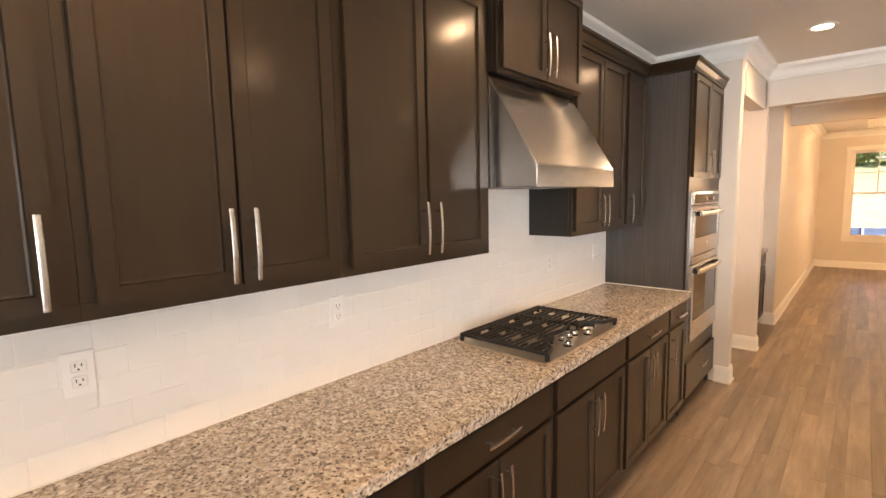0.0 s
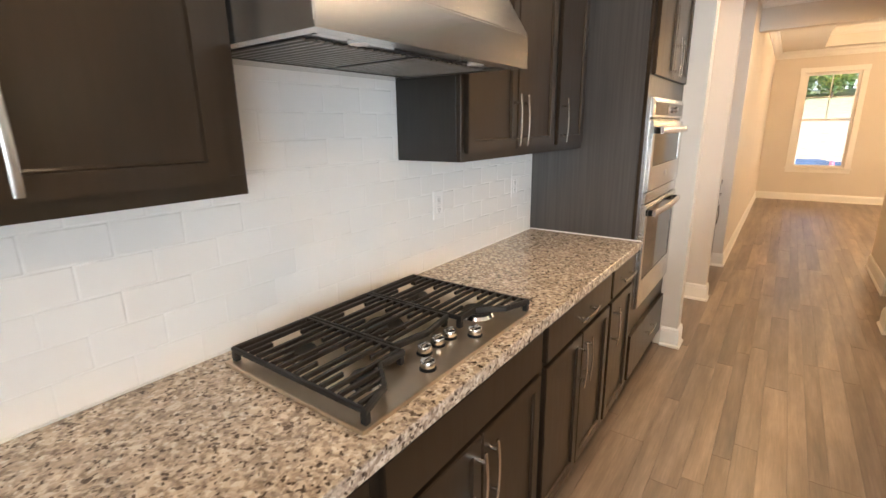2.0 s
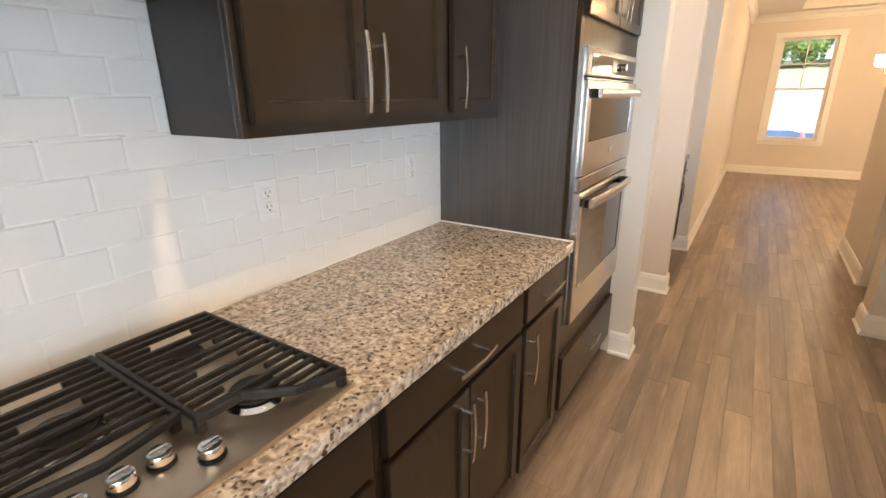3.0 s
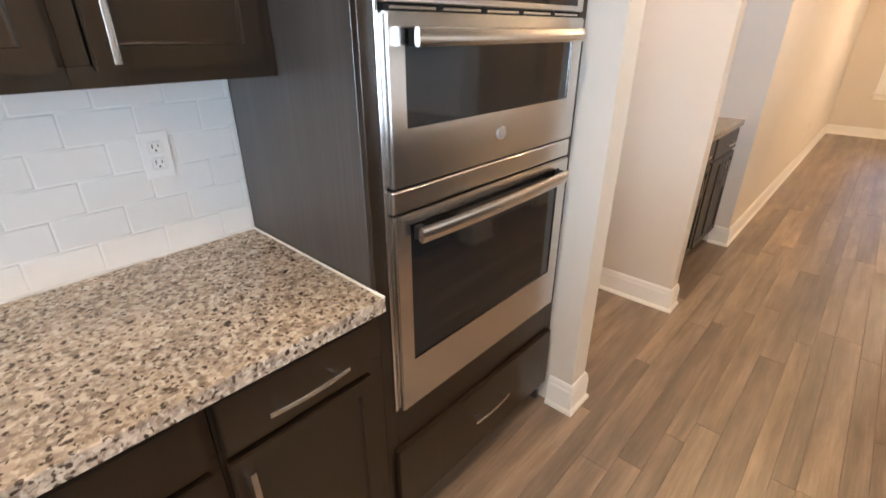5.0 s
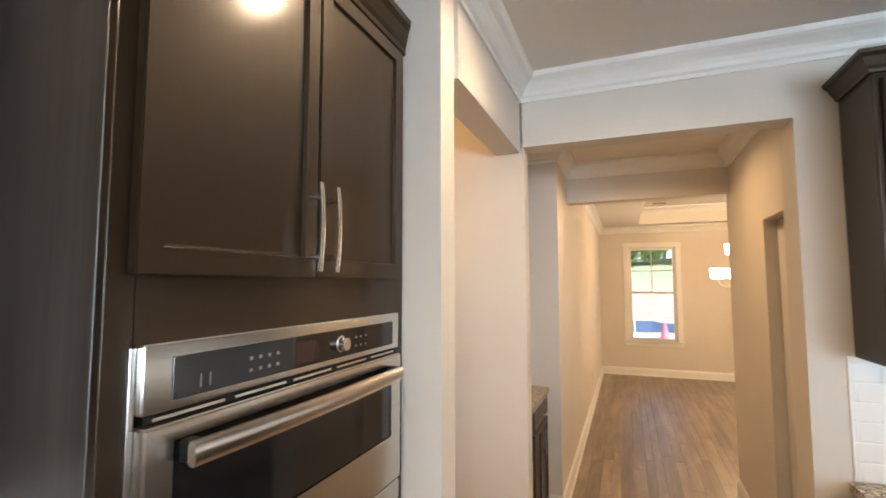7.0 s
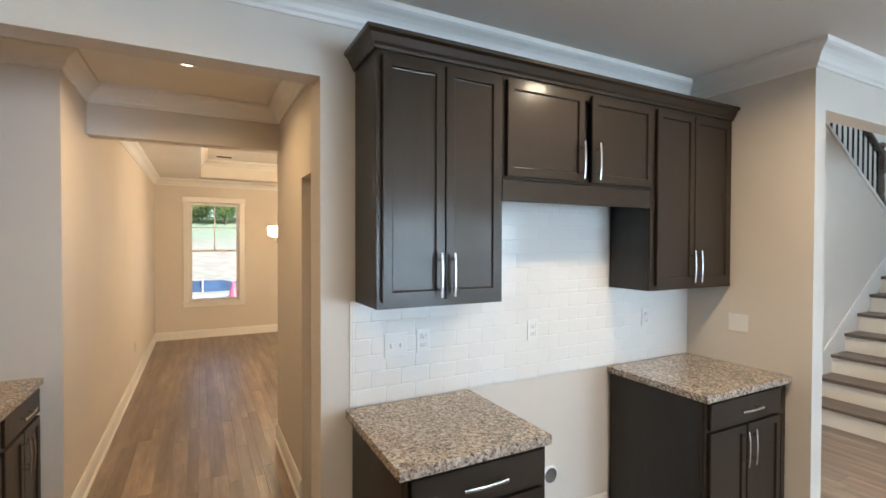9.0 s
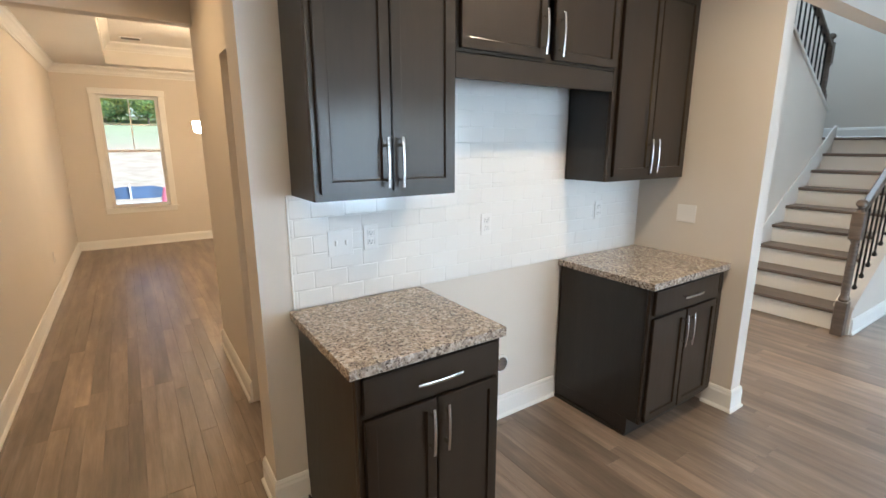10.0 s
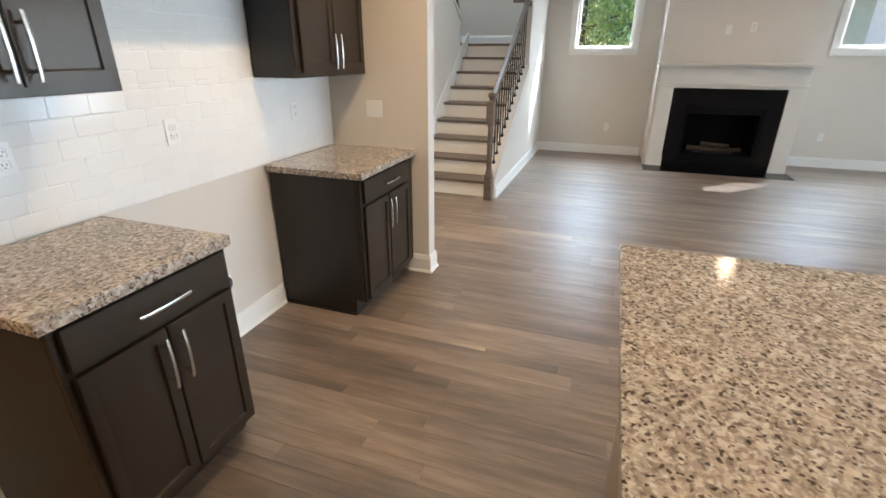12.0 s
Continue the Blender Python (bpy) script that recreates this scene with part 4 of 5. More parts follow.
structure("landing_step", box(bmesh.new(), U0 - 0.02, SX + LX - 0.029, 8.45, 9.49, LZ - 0.032, LZ, bevel=0.004), TREAD, "grey-brown wood landing beside the upper flight")


def up_z(x):
    return UZ + 0.28 + (U0 - x) * 0.60


structure("wall_spandrel", prism(bmesh.new(), [(3.01, 0), (U0, 0), (U0, up_z(U0)), (3.01, up_z(3.01))], 8.45, 8.57), WALL, "pale drywall under the upper flight")
structure("trim_spandrel", prism(bmesh.new(), [(3.02, up_z(3.02)), (U0 + 0.01, up_z(U0)), (U0 + 0.01, up_z(U0) + 0.03), (3.02, up_z(3.02) + 0.03)], 8.43, 8.59), WHITE, "white painted cap under the upper rail")
structure("trim_skirt", prism(bmesh.new(), [(SX - 0.06, 0), (SX - 0.06, 0.30), (SX + LX - 0.04, LZ + 0.138), (SX + LX + 0.02, LZ + 0.138), (SX + LX + 0.02, LZ), (SX + 0.15, 0)], 8.436, 8.449), WHITE, "white painted skirt board beside the treads")
t = tagged(new("stairs_upper"), label="upper flight of the stairs behind a railing", kind="structure")
t.matrix_world = pose(U0, 8.57, UZ)
for i in range(11):
    part("tread", box(bmesh.new(), -0.26 * (i + 1), -0.26 * i + 0.03, 0.002, 0.928, i * 0.17 + 0.14, i * 0.17 + 0.17, bevel=0.006), TREAD, t)
    part("riser", box(bmesh.new(), -0.26 * i - 0.02, -0.26 * i, 0.002, 0.928, i * 0.17, i * 0.17 + 0.139), WHITE, t)
bm = bmesh.new()
sweep(bm, [(E, 7.56), (E, 9.5), (SX + LX + 0.1, 9.5)], BASE, LZ)
structure("baseboard_landing", bm, WHITE, "white baseboard round the landing")


def newel(name, at, h, label, s=0.042):
    t = thing(name, at, 0, label, "newel post")
    bm = bmesh.new()
    box(bm, -s, s, -s, s, 0, 0.30, bevel=0.005)
    part("base", bm, RAIL, t)
    bm = bmesh.new()
    z = 0.30
    rows = [(0.032, z), (0.038, z + 0.02), (0.026, z + 0.05), (0.030, z + 0.10), (0.028, h - 0.42), (0.024, h - 0.36), (0.036, h - 0.34), (0.036, h - 0.33)]
    lathe(bm, (0, 0, 0), rows)
    part("shaft", bm, RAIL, t, "turned shaft", True)
    bm = bmesh.new()
    box(bm, -s, s, -s, s, h - 0.33, h - 0.10, bevel=0.006)
    part("block", bm, RAIL, t)
    bm = bmesh.new()
    lathe(bm, (0, 0, 0), [(0.034, h - 0.10), (0.020, h - 0.085), (0.020, h - 0.07), (0.038, h - 0.05), (0.040, h - 0.03), (0.028, h - 0.008), (0.010, h)])
    part("finial", bm, RAIL, t, "rounded finial", True)
    return t


newel("newel_post", (4.905, 7.50, 0), 1.16, "dark stained turned newel post at the foot of the stairs")


def railing(name, x0, z0, x1, z1, y, count, foot, label):
    """A rail from (x0, z0) to (x1, z1) over count balusters that stand on foot(x)."""
    t = thing(name, (x0, y, z0), 0, label, "railing")
    bm = bmesh.new()
    pts = [(0, 0, 0), (x1 - x0, 0, z1 - z0)]
    tube(bm, pts, 0.06, 0.05, (0, 1, 0))
    part("handrail", bm, RAIL, t, "dark stained handrail", True)
    for i in range(count):
        u = (i + 0.6) / count
        x = x0 + (x1 - x0) * u
        zt, zb = z0 + (z1 - z0) * u - 0.02, foot(x)
        b = part("baluster", box(bmesh.new(), x - x0 - 0.007, x - x0 + 0.007, -0.007, 0.007, zb - z0, zt - z0), IRON, t, "black iron baluster")
        part("shoe", lathe(bmesh.new(), (x - x0, 0, zb - z0), [(0.019, -0.012), (0.019, 0.012), (0.010, 0.03)], 8), IRON, b)
    return t


railing("railing", 4.93, 1.06, 6.70, 2.17, 7.50, 14, lambda x: cap_z(x) + 0.027, "stair railing with a dark stained handrail and black iron balusters")
t = thing("rail_rosette", (6.66, 7.45, 2.10), 0, "dark stained rail end at the wall", "rail end")
part("block", box(bmesh.new(), 0, 0.09, 0, 0.1, 0, 0.06, bevel=0.01), RAIL, t)
t = thing("wall_handrail", (6.68, 7.60, 2.17), 0, "dark stained handrail that turns the wall's end and climbs on", "handrail")
part("return_block", box(bmesh.new(), -0.05, 0.03, -0.07, 0.09, -0.03, 0.03, bevel=0.008), RAIL, t)
bm = tube(bmesh.new(), [(-0.01, 0.06, 0.03), (0.62, 0.06, 0.43)], 0.055, 0.05, (0, 1, 0))
part("handrail", bm, RAIL, t, "", True)
newel("newel_post", (U0 - 0.03, 8.51, 1.86), 0.95, "dark stained newel post at the landing", 0.038)
railing("railing", U0 - 0.06, 2.68, 4.9, 3.85, 8.51, 16, lambda x: up_z(x) + 0.032, "upper stair railing with a dark stained handrail and black iron balusters")

# ---- fireplace ----
PX = 7.52
boxes("wall_chimney", WALL, [(PX, E, 3.97, 4.14, 0, TOP), (PX, E, 5.52, 5.76, 0, TOP), (PX, E, 4.14, 5.52, 0.95, TOP), (PX + 0.5, E, 4.14, 5.52, 0, 0.95)], "pale drywall chimney breast")


# Near-black with low specular, for the firebox and its frame.
FIREBOX_BLACK = plain("firebox_black", (0.0025, 0.0025, 0.003), 0.7)
FIREBOX_BLACK.node_tree.nodes["Principled BSDF"].inputs["Specular IOR Level"].default_value = 0.1


MANTEL = plain("mantel_paint", (0.70, 0.665, 0.61), 0.4, vary=0.02)


def fireplace():
    t = thing("fireplace", (PX, 4.83, 0), 90, "white painted mantel round a black slate gas fireplace", "fireplace")
    # local: x along the wall, -y into the room (towards the camera's side, world -x)
    t.matrix_world = pose(PX, 4.83, 0, 0, 0, -90)
    h = 0.69
    for s in (-1, 1):
        bm = bmesh.new()
        a, b = sorted((s * h, s * (h + 0.20)))
        box(bm, a, b, -0.035, 0, 0, 1.10, bevel=0.003)
        box(bm, a - 0.008, b + 0.008, -0.045, -0.0355, 0, 0.14, bevel=0.003)
        part("leg", bm, MANTEL, t, "white painted mantel leg")
    part("frieze", box(bmesh.new(), -h - 0.20, h + 0.20, -0.035, 0, 1.101, 1.36, bevel=0.003), MANTEL, t)
    part("lower_moulding", box(bmesh.new(), -h - 0.225, h + 0.225, -0.06, 0, 1.135, 1.165, bevel=0.006), MANTEL, t)
    bm = bmesh.new()
    box(bm, -h - 0.22, h + 0.22, -0.07, 0, 1.361, 1.395, bevel=0.01, segments=2)
    box(bm, -h - 0.27, h + 0.27, -0.16, 0, 1.396, 1.43, bevel=0.005)
    part("shelf", bm, MANTEL, t, "white painted mantel shelf")
    for r in ((-h, -0.501, 0, 1.10), (0.501, h, 0, 1.10), (-0.50, 0.50, 0.861, 1.10), (-0.50, 0.50, 0, 0.099)):
        part("slate_slab", box(bmesh.new(), r[0], r[1], -0.012, 0.02, r[2], r[3], bevel=0.001), SLATE, t, "polished black slate slab")
    bm = bmesh.new()
    for r in ((-0.50, -0.45, 0.10, 0.86), (0.45, 0.50, 0.10, 0.86), (-0.45, 0.45, 0.76, 0.86), (-0.45, 0.45, 0.10, 0.20)):
        box(bm, r[0], r[1], -0.014, 0.03, r[2], r[3], bevel=0.002)
    part("firebox_frame", bm, FIREBOX_BLACK, t)
    bm = bmesh.new()
    box(bm, -0.45, 0.45, 0.36, 0.40, 0.1, 0.86)
    box(bm, -0.47, -0.45, 0.03, 0.40, 0.1, 0.86)
    box(bm, 0.45, 0.47, 0.03, 0.40, 0.1, 0.86)
    box(bm, -0.45, 0.45, 0.03, 0.36, 0.1, 0.2)
    box(bm, -0.45, 0.45, 0.03, 0.36, 0.80, 0.86)
    part("firebox", bm, FIREBOX_BLACK, t)
    logm = wood("log_bark", (0.03, 0.022, 0.015), (0.08, 0.06, 0.042), 0.8, (4, 4, 1), 8, 0.004)
    for x, y, z, a, r, ln in ((-0.14, 0.18, 0.25, 78, 0.045, 0.42), (0.14, 0.20, 0.25, 98, 0.04, 0.44), (0.0, 0.14, 0.32, 65, 0.035, 0.36)):
        bm = bmesh.new()
        bmesh.ops.create_cone(bm, cap_ends=True, segments=10, radius1=r, radius2=r * 0.8, depth=ln, matrix=pose(x, y, z, 0, 90, a - 90))
        for v in bm.verts:
            v.co += noise.noise_vector(v.co * 22) * 0.008
        part("log", bm, logm, t, "pale ceramic log")
    part("grate", box(bmesh.new(), -0.25, 0.25, 0.1, 0.26, 0.2, 0.215), IRON, t)
    return t


fireplace()
t = thing("hearth", (PX - 0.40, 3.90, -0.008), 0, "flush black slate hearth slab in front of the fireplace", "hearth")
part("slab", box(bmesh.new(), 0, 0.385, 0, 1.87, 0, 0.012, bevel=0.002), SLATE, t)

# ---- fittings ----


def outlet(at, turn, kind="outlet", label="", w=0.07, h=0.115, group="wall outlets and switches"):
    t = thing({"outlet": "wall_outlet", "switch": "light_switch", "blank": "blank_plate"}[kind], at, turn, label, {"outlet": "outlet", "switch": "switch", "blank": "plate"}[kind], group)
    part("plate", box(bmesh.new(), -w / 2, w / 2, -0.005, 0, -h / 2, h / 2, bevel=0.003, segments=2), PLASTIC, t)
    gang = max(1, round(w / 0.06))
    for g in range(gang):
        cx = (g - (gang - 1) / 2) * 0.046
        if kind == "outlet":
            for s in (-0.02, 0.02):
                r = part("receptacle", box(bmesh.new(), cx - 0.016, cx + 0.016, -0.0068, -0.0045, s - 0.014, s + 0.014, bevel=0.004, segments=2), PLASTIC, t)
                bm = bmesh.new()
                box(bm, cx - 0.008, cx - 0.0055, -0.0074, -0.0067, s - 0.002, s + 0.008)
                box(bm, cx + 0.0055, cx + 0.008, -0.0074, -0.0067, s - 0.001, s + 0.007)
                cyl(bm, (cx, -0.0071, s - 0.008), 0.0028, 0.0008, "y", 10)
                part("slots", bm, SLOT, r, "dark socket slots")
        elif kind == "switch":
            part("toggle", box(bmesh.new(), cx - 0.005, cx + 0.005, -0.016, -0.006, -0.010, 0.012, bevel=0.002), PLASTIC, t)
    return t


TX = W + 0.0095
for y, z in ((2.994, 1.172), (3.778, 1.178), (5.37, 1.172), (6.035, 1.177)):
    outlet((TX, y, z), 90, label="white duplex outlet on the white tile backsplash")
TY = N - 0.0095
outlet((0.757, TY, 1.18), 0, "switch", "white double toggle switch plate on white tile", 0.115)
outlet((0.90, TY, 1.19), 0, "outlet", "white duplex outlet on white tile")
outlet((1.565, TY, 1.185), 0, "outlet", "white duplex outlet on white tile")
outlet((2.475, TY, 1.19), 0, "outlet", "white duplex outlet on white tile")
outlet((2.90, 7.832, 1.172), -90, "blank", "wide white plate on the beige pier wall", 0.12, 0.11)
outlet((E, 6.35, 0.43), -90, "outlet", "white outlet low on the living room wall")
outlet((E, 3.40, 0.43), -90, "outlet", "white outlet low on the living room wall")
outlet((PX, 4.71, 1.86), -90, "outlet", "white outlet above the mantel")
outlet((PX, 4.99, 1.83), -90, "blank", "white blank plate above the mantel")
outlet((-0.745, 12.6, 0.43), 90, "outlet", "white outlet low on the hall wall")
t = thing("water_box", (1.70, N, 0.345), 0, "round grey vent hole in the drywall of the refrigerator space", "vent")
part("collar", lathe(bmesh.new(), (0, 0, 0), [(0.055, 0), (0.055, 0.006), (0.045, 0.012), (0.044, 0.012)], 24), PLASTIC, t, smooth=True)
part("hole", cyl(bmesh.new(), (0, 0, 0.010), 0.042, 0.008), NICKEL, t, smooth=True)
for o in t.children:
    o.matrix_local = Matrix.Rotation(radians(90), 4, "X")
t = thing("floor_outlet", (3.87, 6.02, 0.0), 0, "round brass floor outlet cover", "floor outlet")
part("cover", lathe(bmesh.new(), (0, 0, 0), [(0.07, 0), (0.07, 0.003), (0.055, 0.006), (0.03, 0.006)], 28), plain("brass", (0.62, 0.46, 0.2), 0.3, metal=1.0), t, smooth=True)
t = thing("strike_plate", (0.517, 8.353, 1.02), 0, "small brass strike plate on the door jamb", "strike plate")
part("plate", box(bmesh.new(), 0.02, 0.05, 0, 0.003, -0.03, 0.03, bevel=0.001), plain("aged_brass", (0.3, 0.2, 0.1), 0.35, metal=1.0), t)

# The fixture at (3.95, 8.0) is invented, to go with the added stair lamp.
for x, y in CANS + [(-0.12, 9.3), (3.95, 8.0)]:
    t = thing("recessed_light", (x, y, TOP), 0, "lit recessed ceiling light with a white trim ring", "ceiling light", "recessed ceiling lights")
    part("trim_ring", lathe(bmesh.new(), (0, 0, -0.008), [(0.06, 0), (0.085, 0.0), (0.09, 0.006), (0.085, 0.008), (0.06, 0.008)], 28), WHITE, t, smooth=True)
    part("lens", cyl(bmesh.new(), (0, 0, -0.006), 0.0595, 0.006), LENS_MAT, t, "glowing warm lens", True)


t = thing("ceiling_vent", (0.28, 14.40, TOP + 0.3), 0, "small white louvred vent in the tray ceiling", "ceiling vent")
part("frame", box(bmesh.new(), -0.13, 0.13, -0.07, 0.07, -0.010, 0, bevel=0.003), WHITE, t)
for i in range(5):
    part("slat", box(bmesh.new(), -0.11, 0.11, -0.056 + i * 0.024, -0.044 + i * 0.024, -0.016, -0.0105), SLOT, t)


def chandelier(at):
    t = thing("chandelier", at, 0, "brushed nickel chandelier with lit frosted glass shades", "chandelier")
    zc = -(at[2] - 1.735)
    part("canopy", lathe(bmesh.new(), (0, 0, -0.03), [(0.065, 0.03), (0.06, 0.01), (0.02, 0)], 20), NICKEL, t, smooth=True)
    part("stem", cyl(bmesh.new(), (0, 0, (zc - 0.03) / 2), 0.008, -zc - 0.02, n=10), NICKEL, t, smooth=True)
    part("hub", lathe(bmesh.new(), (0, 0, zc - 0.06), [(0.01, 0), (0.035, 0.03), (0.03, 0.08), (0.01, 0.11)], 16), NICKEL, t, smooth=True)
    for i in range(3):
        a = radians(120 * i + 180)
        bm = bmesh.new()
        tube(bm, [(0.01 * math.cos(a), 0.01 * math.sin(a), zc + 0.2), (0.09 * math.cos(a), 0.09 * math.sin(a), zc + 0.22), (0.19 * math.cos(a), 0.19 * math.sin(a), zc + 0.31)], 0.010, 0.010, (0, 0.01, 1))
        arm = part("arm", bm, NICKEL, t, "curved nickel arm", True)
        part("shade", lathe(bmesh.new(), (0.19 * math.cos(a), 0.19 * math.sin(a), zc + 0.31), [(0.045, 0), (0.08, 0.02), (0.092, 0.14), (0.087, 0.14)], 20), SHADE_MAT, arm, "lit frosted glass shade", True)
    for i in range(5):
        a = radians(72 * i + 180)
        c, s = math.cos(a), math.sin(a)
        bm = bmesh.new()
        pts = [(c * r, s * r, zc - 0.03 + d) for r, d in ((0.02, 0), (0.12, -0.07), (0.24, -0.085), (0.33, -0.055), (0.365, 0.0), (0.365, 0.03))]
        tube(bm, pts, 0.012, 0.012, (0, 0.01, 1))
        arm = part("arm", bm, NICKEL, t, "curved nickel arm", True)
        part("shade", lathe(bmesh.new(), (c * 0.365, s * 0.365, zc + 0.0), [(0.045, 0), (0.09, 0.022), (0.098, 0.14), (0.092, 0.14)], 20), SHADE_MAT, arm, "lit frosted glass shade", True)


chandelier((1.20, 12.75, TOP + 0.3))
lamp("chandelier_light", "POINT", (1.20, 12.75, 2.78), 36, AMBER, 0.12)
lamp("chandelier_light", "POINT", (1.20, 12.75, 1.55), 11, AMBER, 0.12)

# ---- outdoors ----


def land(x, y):
    if y > 31:
        return -0.62 + min((y - 31) * 0.15, 5.1) + 0.25 * noise.noise(Vector((x * 0.12, y * 0.12, 0)))
    return -0.62


bm = bmesh.new()
xs = [-400, -150, -60] + list(range(-30, 62, 4)) + [90, 200, 400]
ys = [-400, -120, -40, -10, 10, 20, 26, 28.5, 31] + list(range(33, 70, 2)) + [90, 150, 400]
grid = [[bm.verts.new((x, y, land(x, y))) for x in xs] for y in ys]
for a, b in zip(grid, grid[1:]):
    for i in range(len(xs) - 1):
        bm.faces.new((a[i], a[i + 1], b[i + 1], b[i]))
m, n, l, b = material("yard_soil_and_grass")
geo = n.new("ShaderNodeNewGeometry")
sep = n.new("ShaderNodeSeparateXYZ")
l.new(geo.outputs["Position"], sep.inputs[0])
up = n.new("ShaderNodeMapRange")
up.inputs[1].default_value, up.inputs[2].default_value = 0.9, 2.6
l.new(sep.outputs[2], up.inputs[0])
patch = n.new("ShaderNodeMath")
patch.operation = "MULTIPLY_ADD"
l.new(noise_tex(n, l, 0.5, 4), patch.inputs[0])
patch.inputs[1].default_value = 1.2
patch.inputs[2].default_value = -0.6
both = n.new("ShaderNodeMath")
l.new(up.outputs[0], both.inputs[0])
l.new(patch.outputs[0], both.inputs[1])
soil = ramp(n, l, noise_tex(n, l, 1.5, 6), [(0.3, (0.36, 0.27, 0.185)), (0.7, (0.52, 0.42, 0.31))])
turf = ramp(n, l, noise_tex(n, l, 2.5, 6), [(0.3, (0.24, 0.28, 0.15)), (0.7, (0.40, 0.40, 0.25))])
l.new(mix(n, l, "MIX", both.outputs[0], soil, turf), b.inputs["Base Color"])
b.inputs["Roughness"].default_value = 0.95
structure("ground", bm, m, "pale graded soil rising to a grassy bank", True)
structure("road", box(bmesh.new(), -60, 60, 21.5, 28.4, -0.61, -0.595), plain("pale_concrete", (0.58, 0.57, 0.55), 0.85, vary=0.08, scale=1), "pale concrete road")


def silt_fence():
    t = thing("silt_fence", (-6, 30, -0.62), 0, "low blue silt fence on white stakes below the bank", "fence")
    bm = bmesh.new()
    top, bot = [], []
    for i in range(41):
        x = i * 0.4
        sag = 0.05 * math.sin(i * 0.9) + 0.03 * math.sin(i * 2.3)
        top.append((bm.verts.new((x, 0.05 * math.sin(i * 1.7), 0.48 + sag)), bm.verts.new((x, 0.05 * math.sin(i * 1.7) + 0.01, 0.48 + sag))))
        bot.append((bm.verts.new((x, 0.08 * math.sin(i * 1.1), -0.02)), bm.verts.new((x, 0.08 * math.sin(i * 1.1) + 0.01, -0.02))))
    for i in range(40):
        for k in (0, 1):
            bm.faces.new((bot[i][k], bot[i + 1][k], top[i + 1][k], top[i][k]))
        bm.faces.new((top[i][0], top[i + 1][0], top[i + 1][1], top[i][1]))
    part("fabric", bm, plain("blue_fabric", (0.06, 0.10, 0.18), 0.6, vary=0.2, scale=2), t, "blue woven fabric", True)
    for i in range(9):
        part("stake", box(bmesh.new(), i * 2 - 0.03, i * 2 + 0.03, -0.09, -0.03, -0.05, 0.62, bevel=0.005), WHITE, t)


silt_fence()
t = thing("utility_marker", (1.12, 27.2, -0.6), 0, "pinkish red marker cone by the road", "cone")
part("cone", lathe(bmesh.new(), (0, 0, 0), [(0.19, 0.03), (0.17, 0.05), (0.10, 0.42), (0.05, 0.62)], 14), plain("red_plastic", (0.60, 0.12, 0.16), 0.45), t, smooth=True)
part("foot", box(bmesh.new(), -0.2, 0.2, -0.2, 0.2, 0, 0.03, bevel=0.006), plain("red_rubber", (0.4, 0.03, 0.05), 0.6), t)


def tree(at, height, seed, leaves, size, spread):
    rnd = random.Random(seed)
    t = thing("tree", at, 0, "broadleaf tree in full green leaf", "tree", "trees round the house")
    bm = bmesh.new()
    tube(bm, [(0, 0, -0.3), (0.05, 0, height * 0.3), (0, 0.08, height * 0.6), (0.05, 0.03, height * 0.9)], height * 0.035, height * 0.035, (1, 0, 0.01))
    ends = []
    for i in range(11):
        z = height * (0.22 + 0.06 * i)
        a = rnd.random() * 6.28
        r = spread * (0.9 - 0.05 * i) * rnd.uniform(0.6, 1)
        e = Vector((math.cos(a) * r, math.sin(a) * r, z + r * 0.5))
        tube(bm, [(0, 0, z), tuple(e * 0.5 + Vector((0, 0, z * 0.5 - 0.1))), tuple(e)], 0.07, 0.07, (0.3, 0.2, 1))
        ends += [e, e * 0.6 + Vector((0, 0, z * 0.4))]
    part("trunk", bm, BARK, t, "", True)
    ends.append(Vector((0, 0, height * 0.95)))
    bm = bmesh.new()
    for i in range(leaves):
        c = rnd.choice(ends)
        d = Vector((rnd.gauss(0, 1), rnd.gauss(0, 1), rnd.gauss(0, 0.8)))
        p = c + d * spread * 0.27
        if p.z < height * 0.08:
            continue
        u = Vector((rnd.gauss(0, 1), rnd.gauss(0, 1), rnd.gauss(0, 1))).normalized()
        v = u.orthogonal().normalized()
        k = size * rnd.uniform(0.6, 1.3)
        q = [bm.verts.new(p + u * k), bm.verts.new(p + v * k * 0.5), bm.verts.new(p - u * k), bm.verts.new(p - v * k * 0.5)]
        bm.faces.new(q)
    part("crown", bm, LEAF, t, "green leaves")
    return t


far_tree = tree((-2.5, 61, 3.5), 9, 3, 5200, 0.24, 3.2)
rnd = random.Random(9)
for i in range(15):
    x = -20 + i * 3.4
    y = 61 + rnd.uniform(-1, 6)
    copy_thing(far_tree, pose(x, y, 3.6, 0, 0, rnd.uniform(0, 360)) @ Matrix.Diagonal((1, 1, 1, 1)))
shrub = tree((-3, 58.5, 3.2), 4.0, 8, 2600, 0.2, 2.0)
for i in range(13):
    copy_thing(shrub, pose(-19 + i * 3.6 + rnd.uniform(-0.8, 0.8), 58 + rnd.uniform(0, 2.5), 3.1, 0, 0, rnd.uniform(0, 360)))
near_tree = tree((17.5, 7.6, -0.62), 8.5, 5, 16000, 0.075, 2.8)
for x, y, a in ((19.5, 3.9, 80), (21.5, 10.5, 170), (24, 6.5, 250), (27, -6, 30), (29, -1.5, 130)):
    copy_thing(near_tree, pose(x, y, -0.62, 0, 0, a))


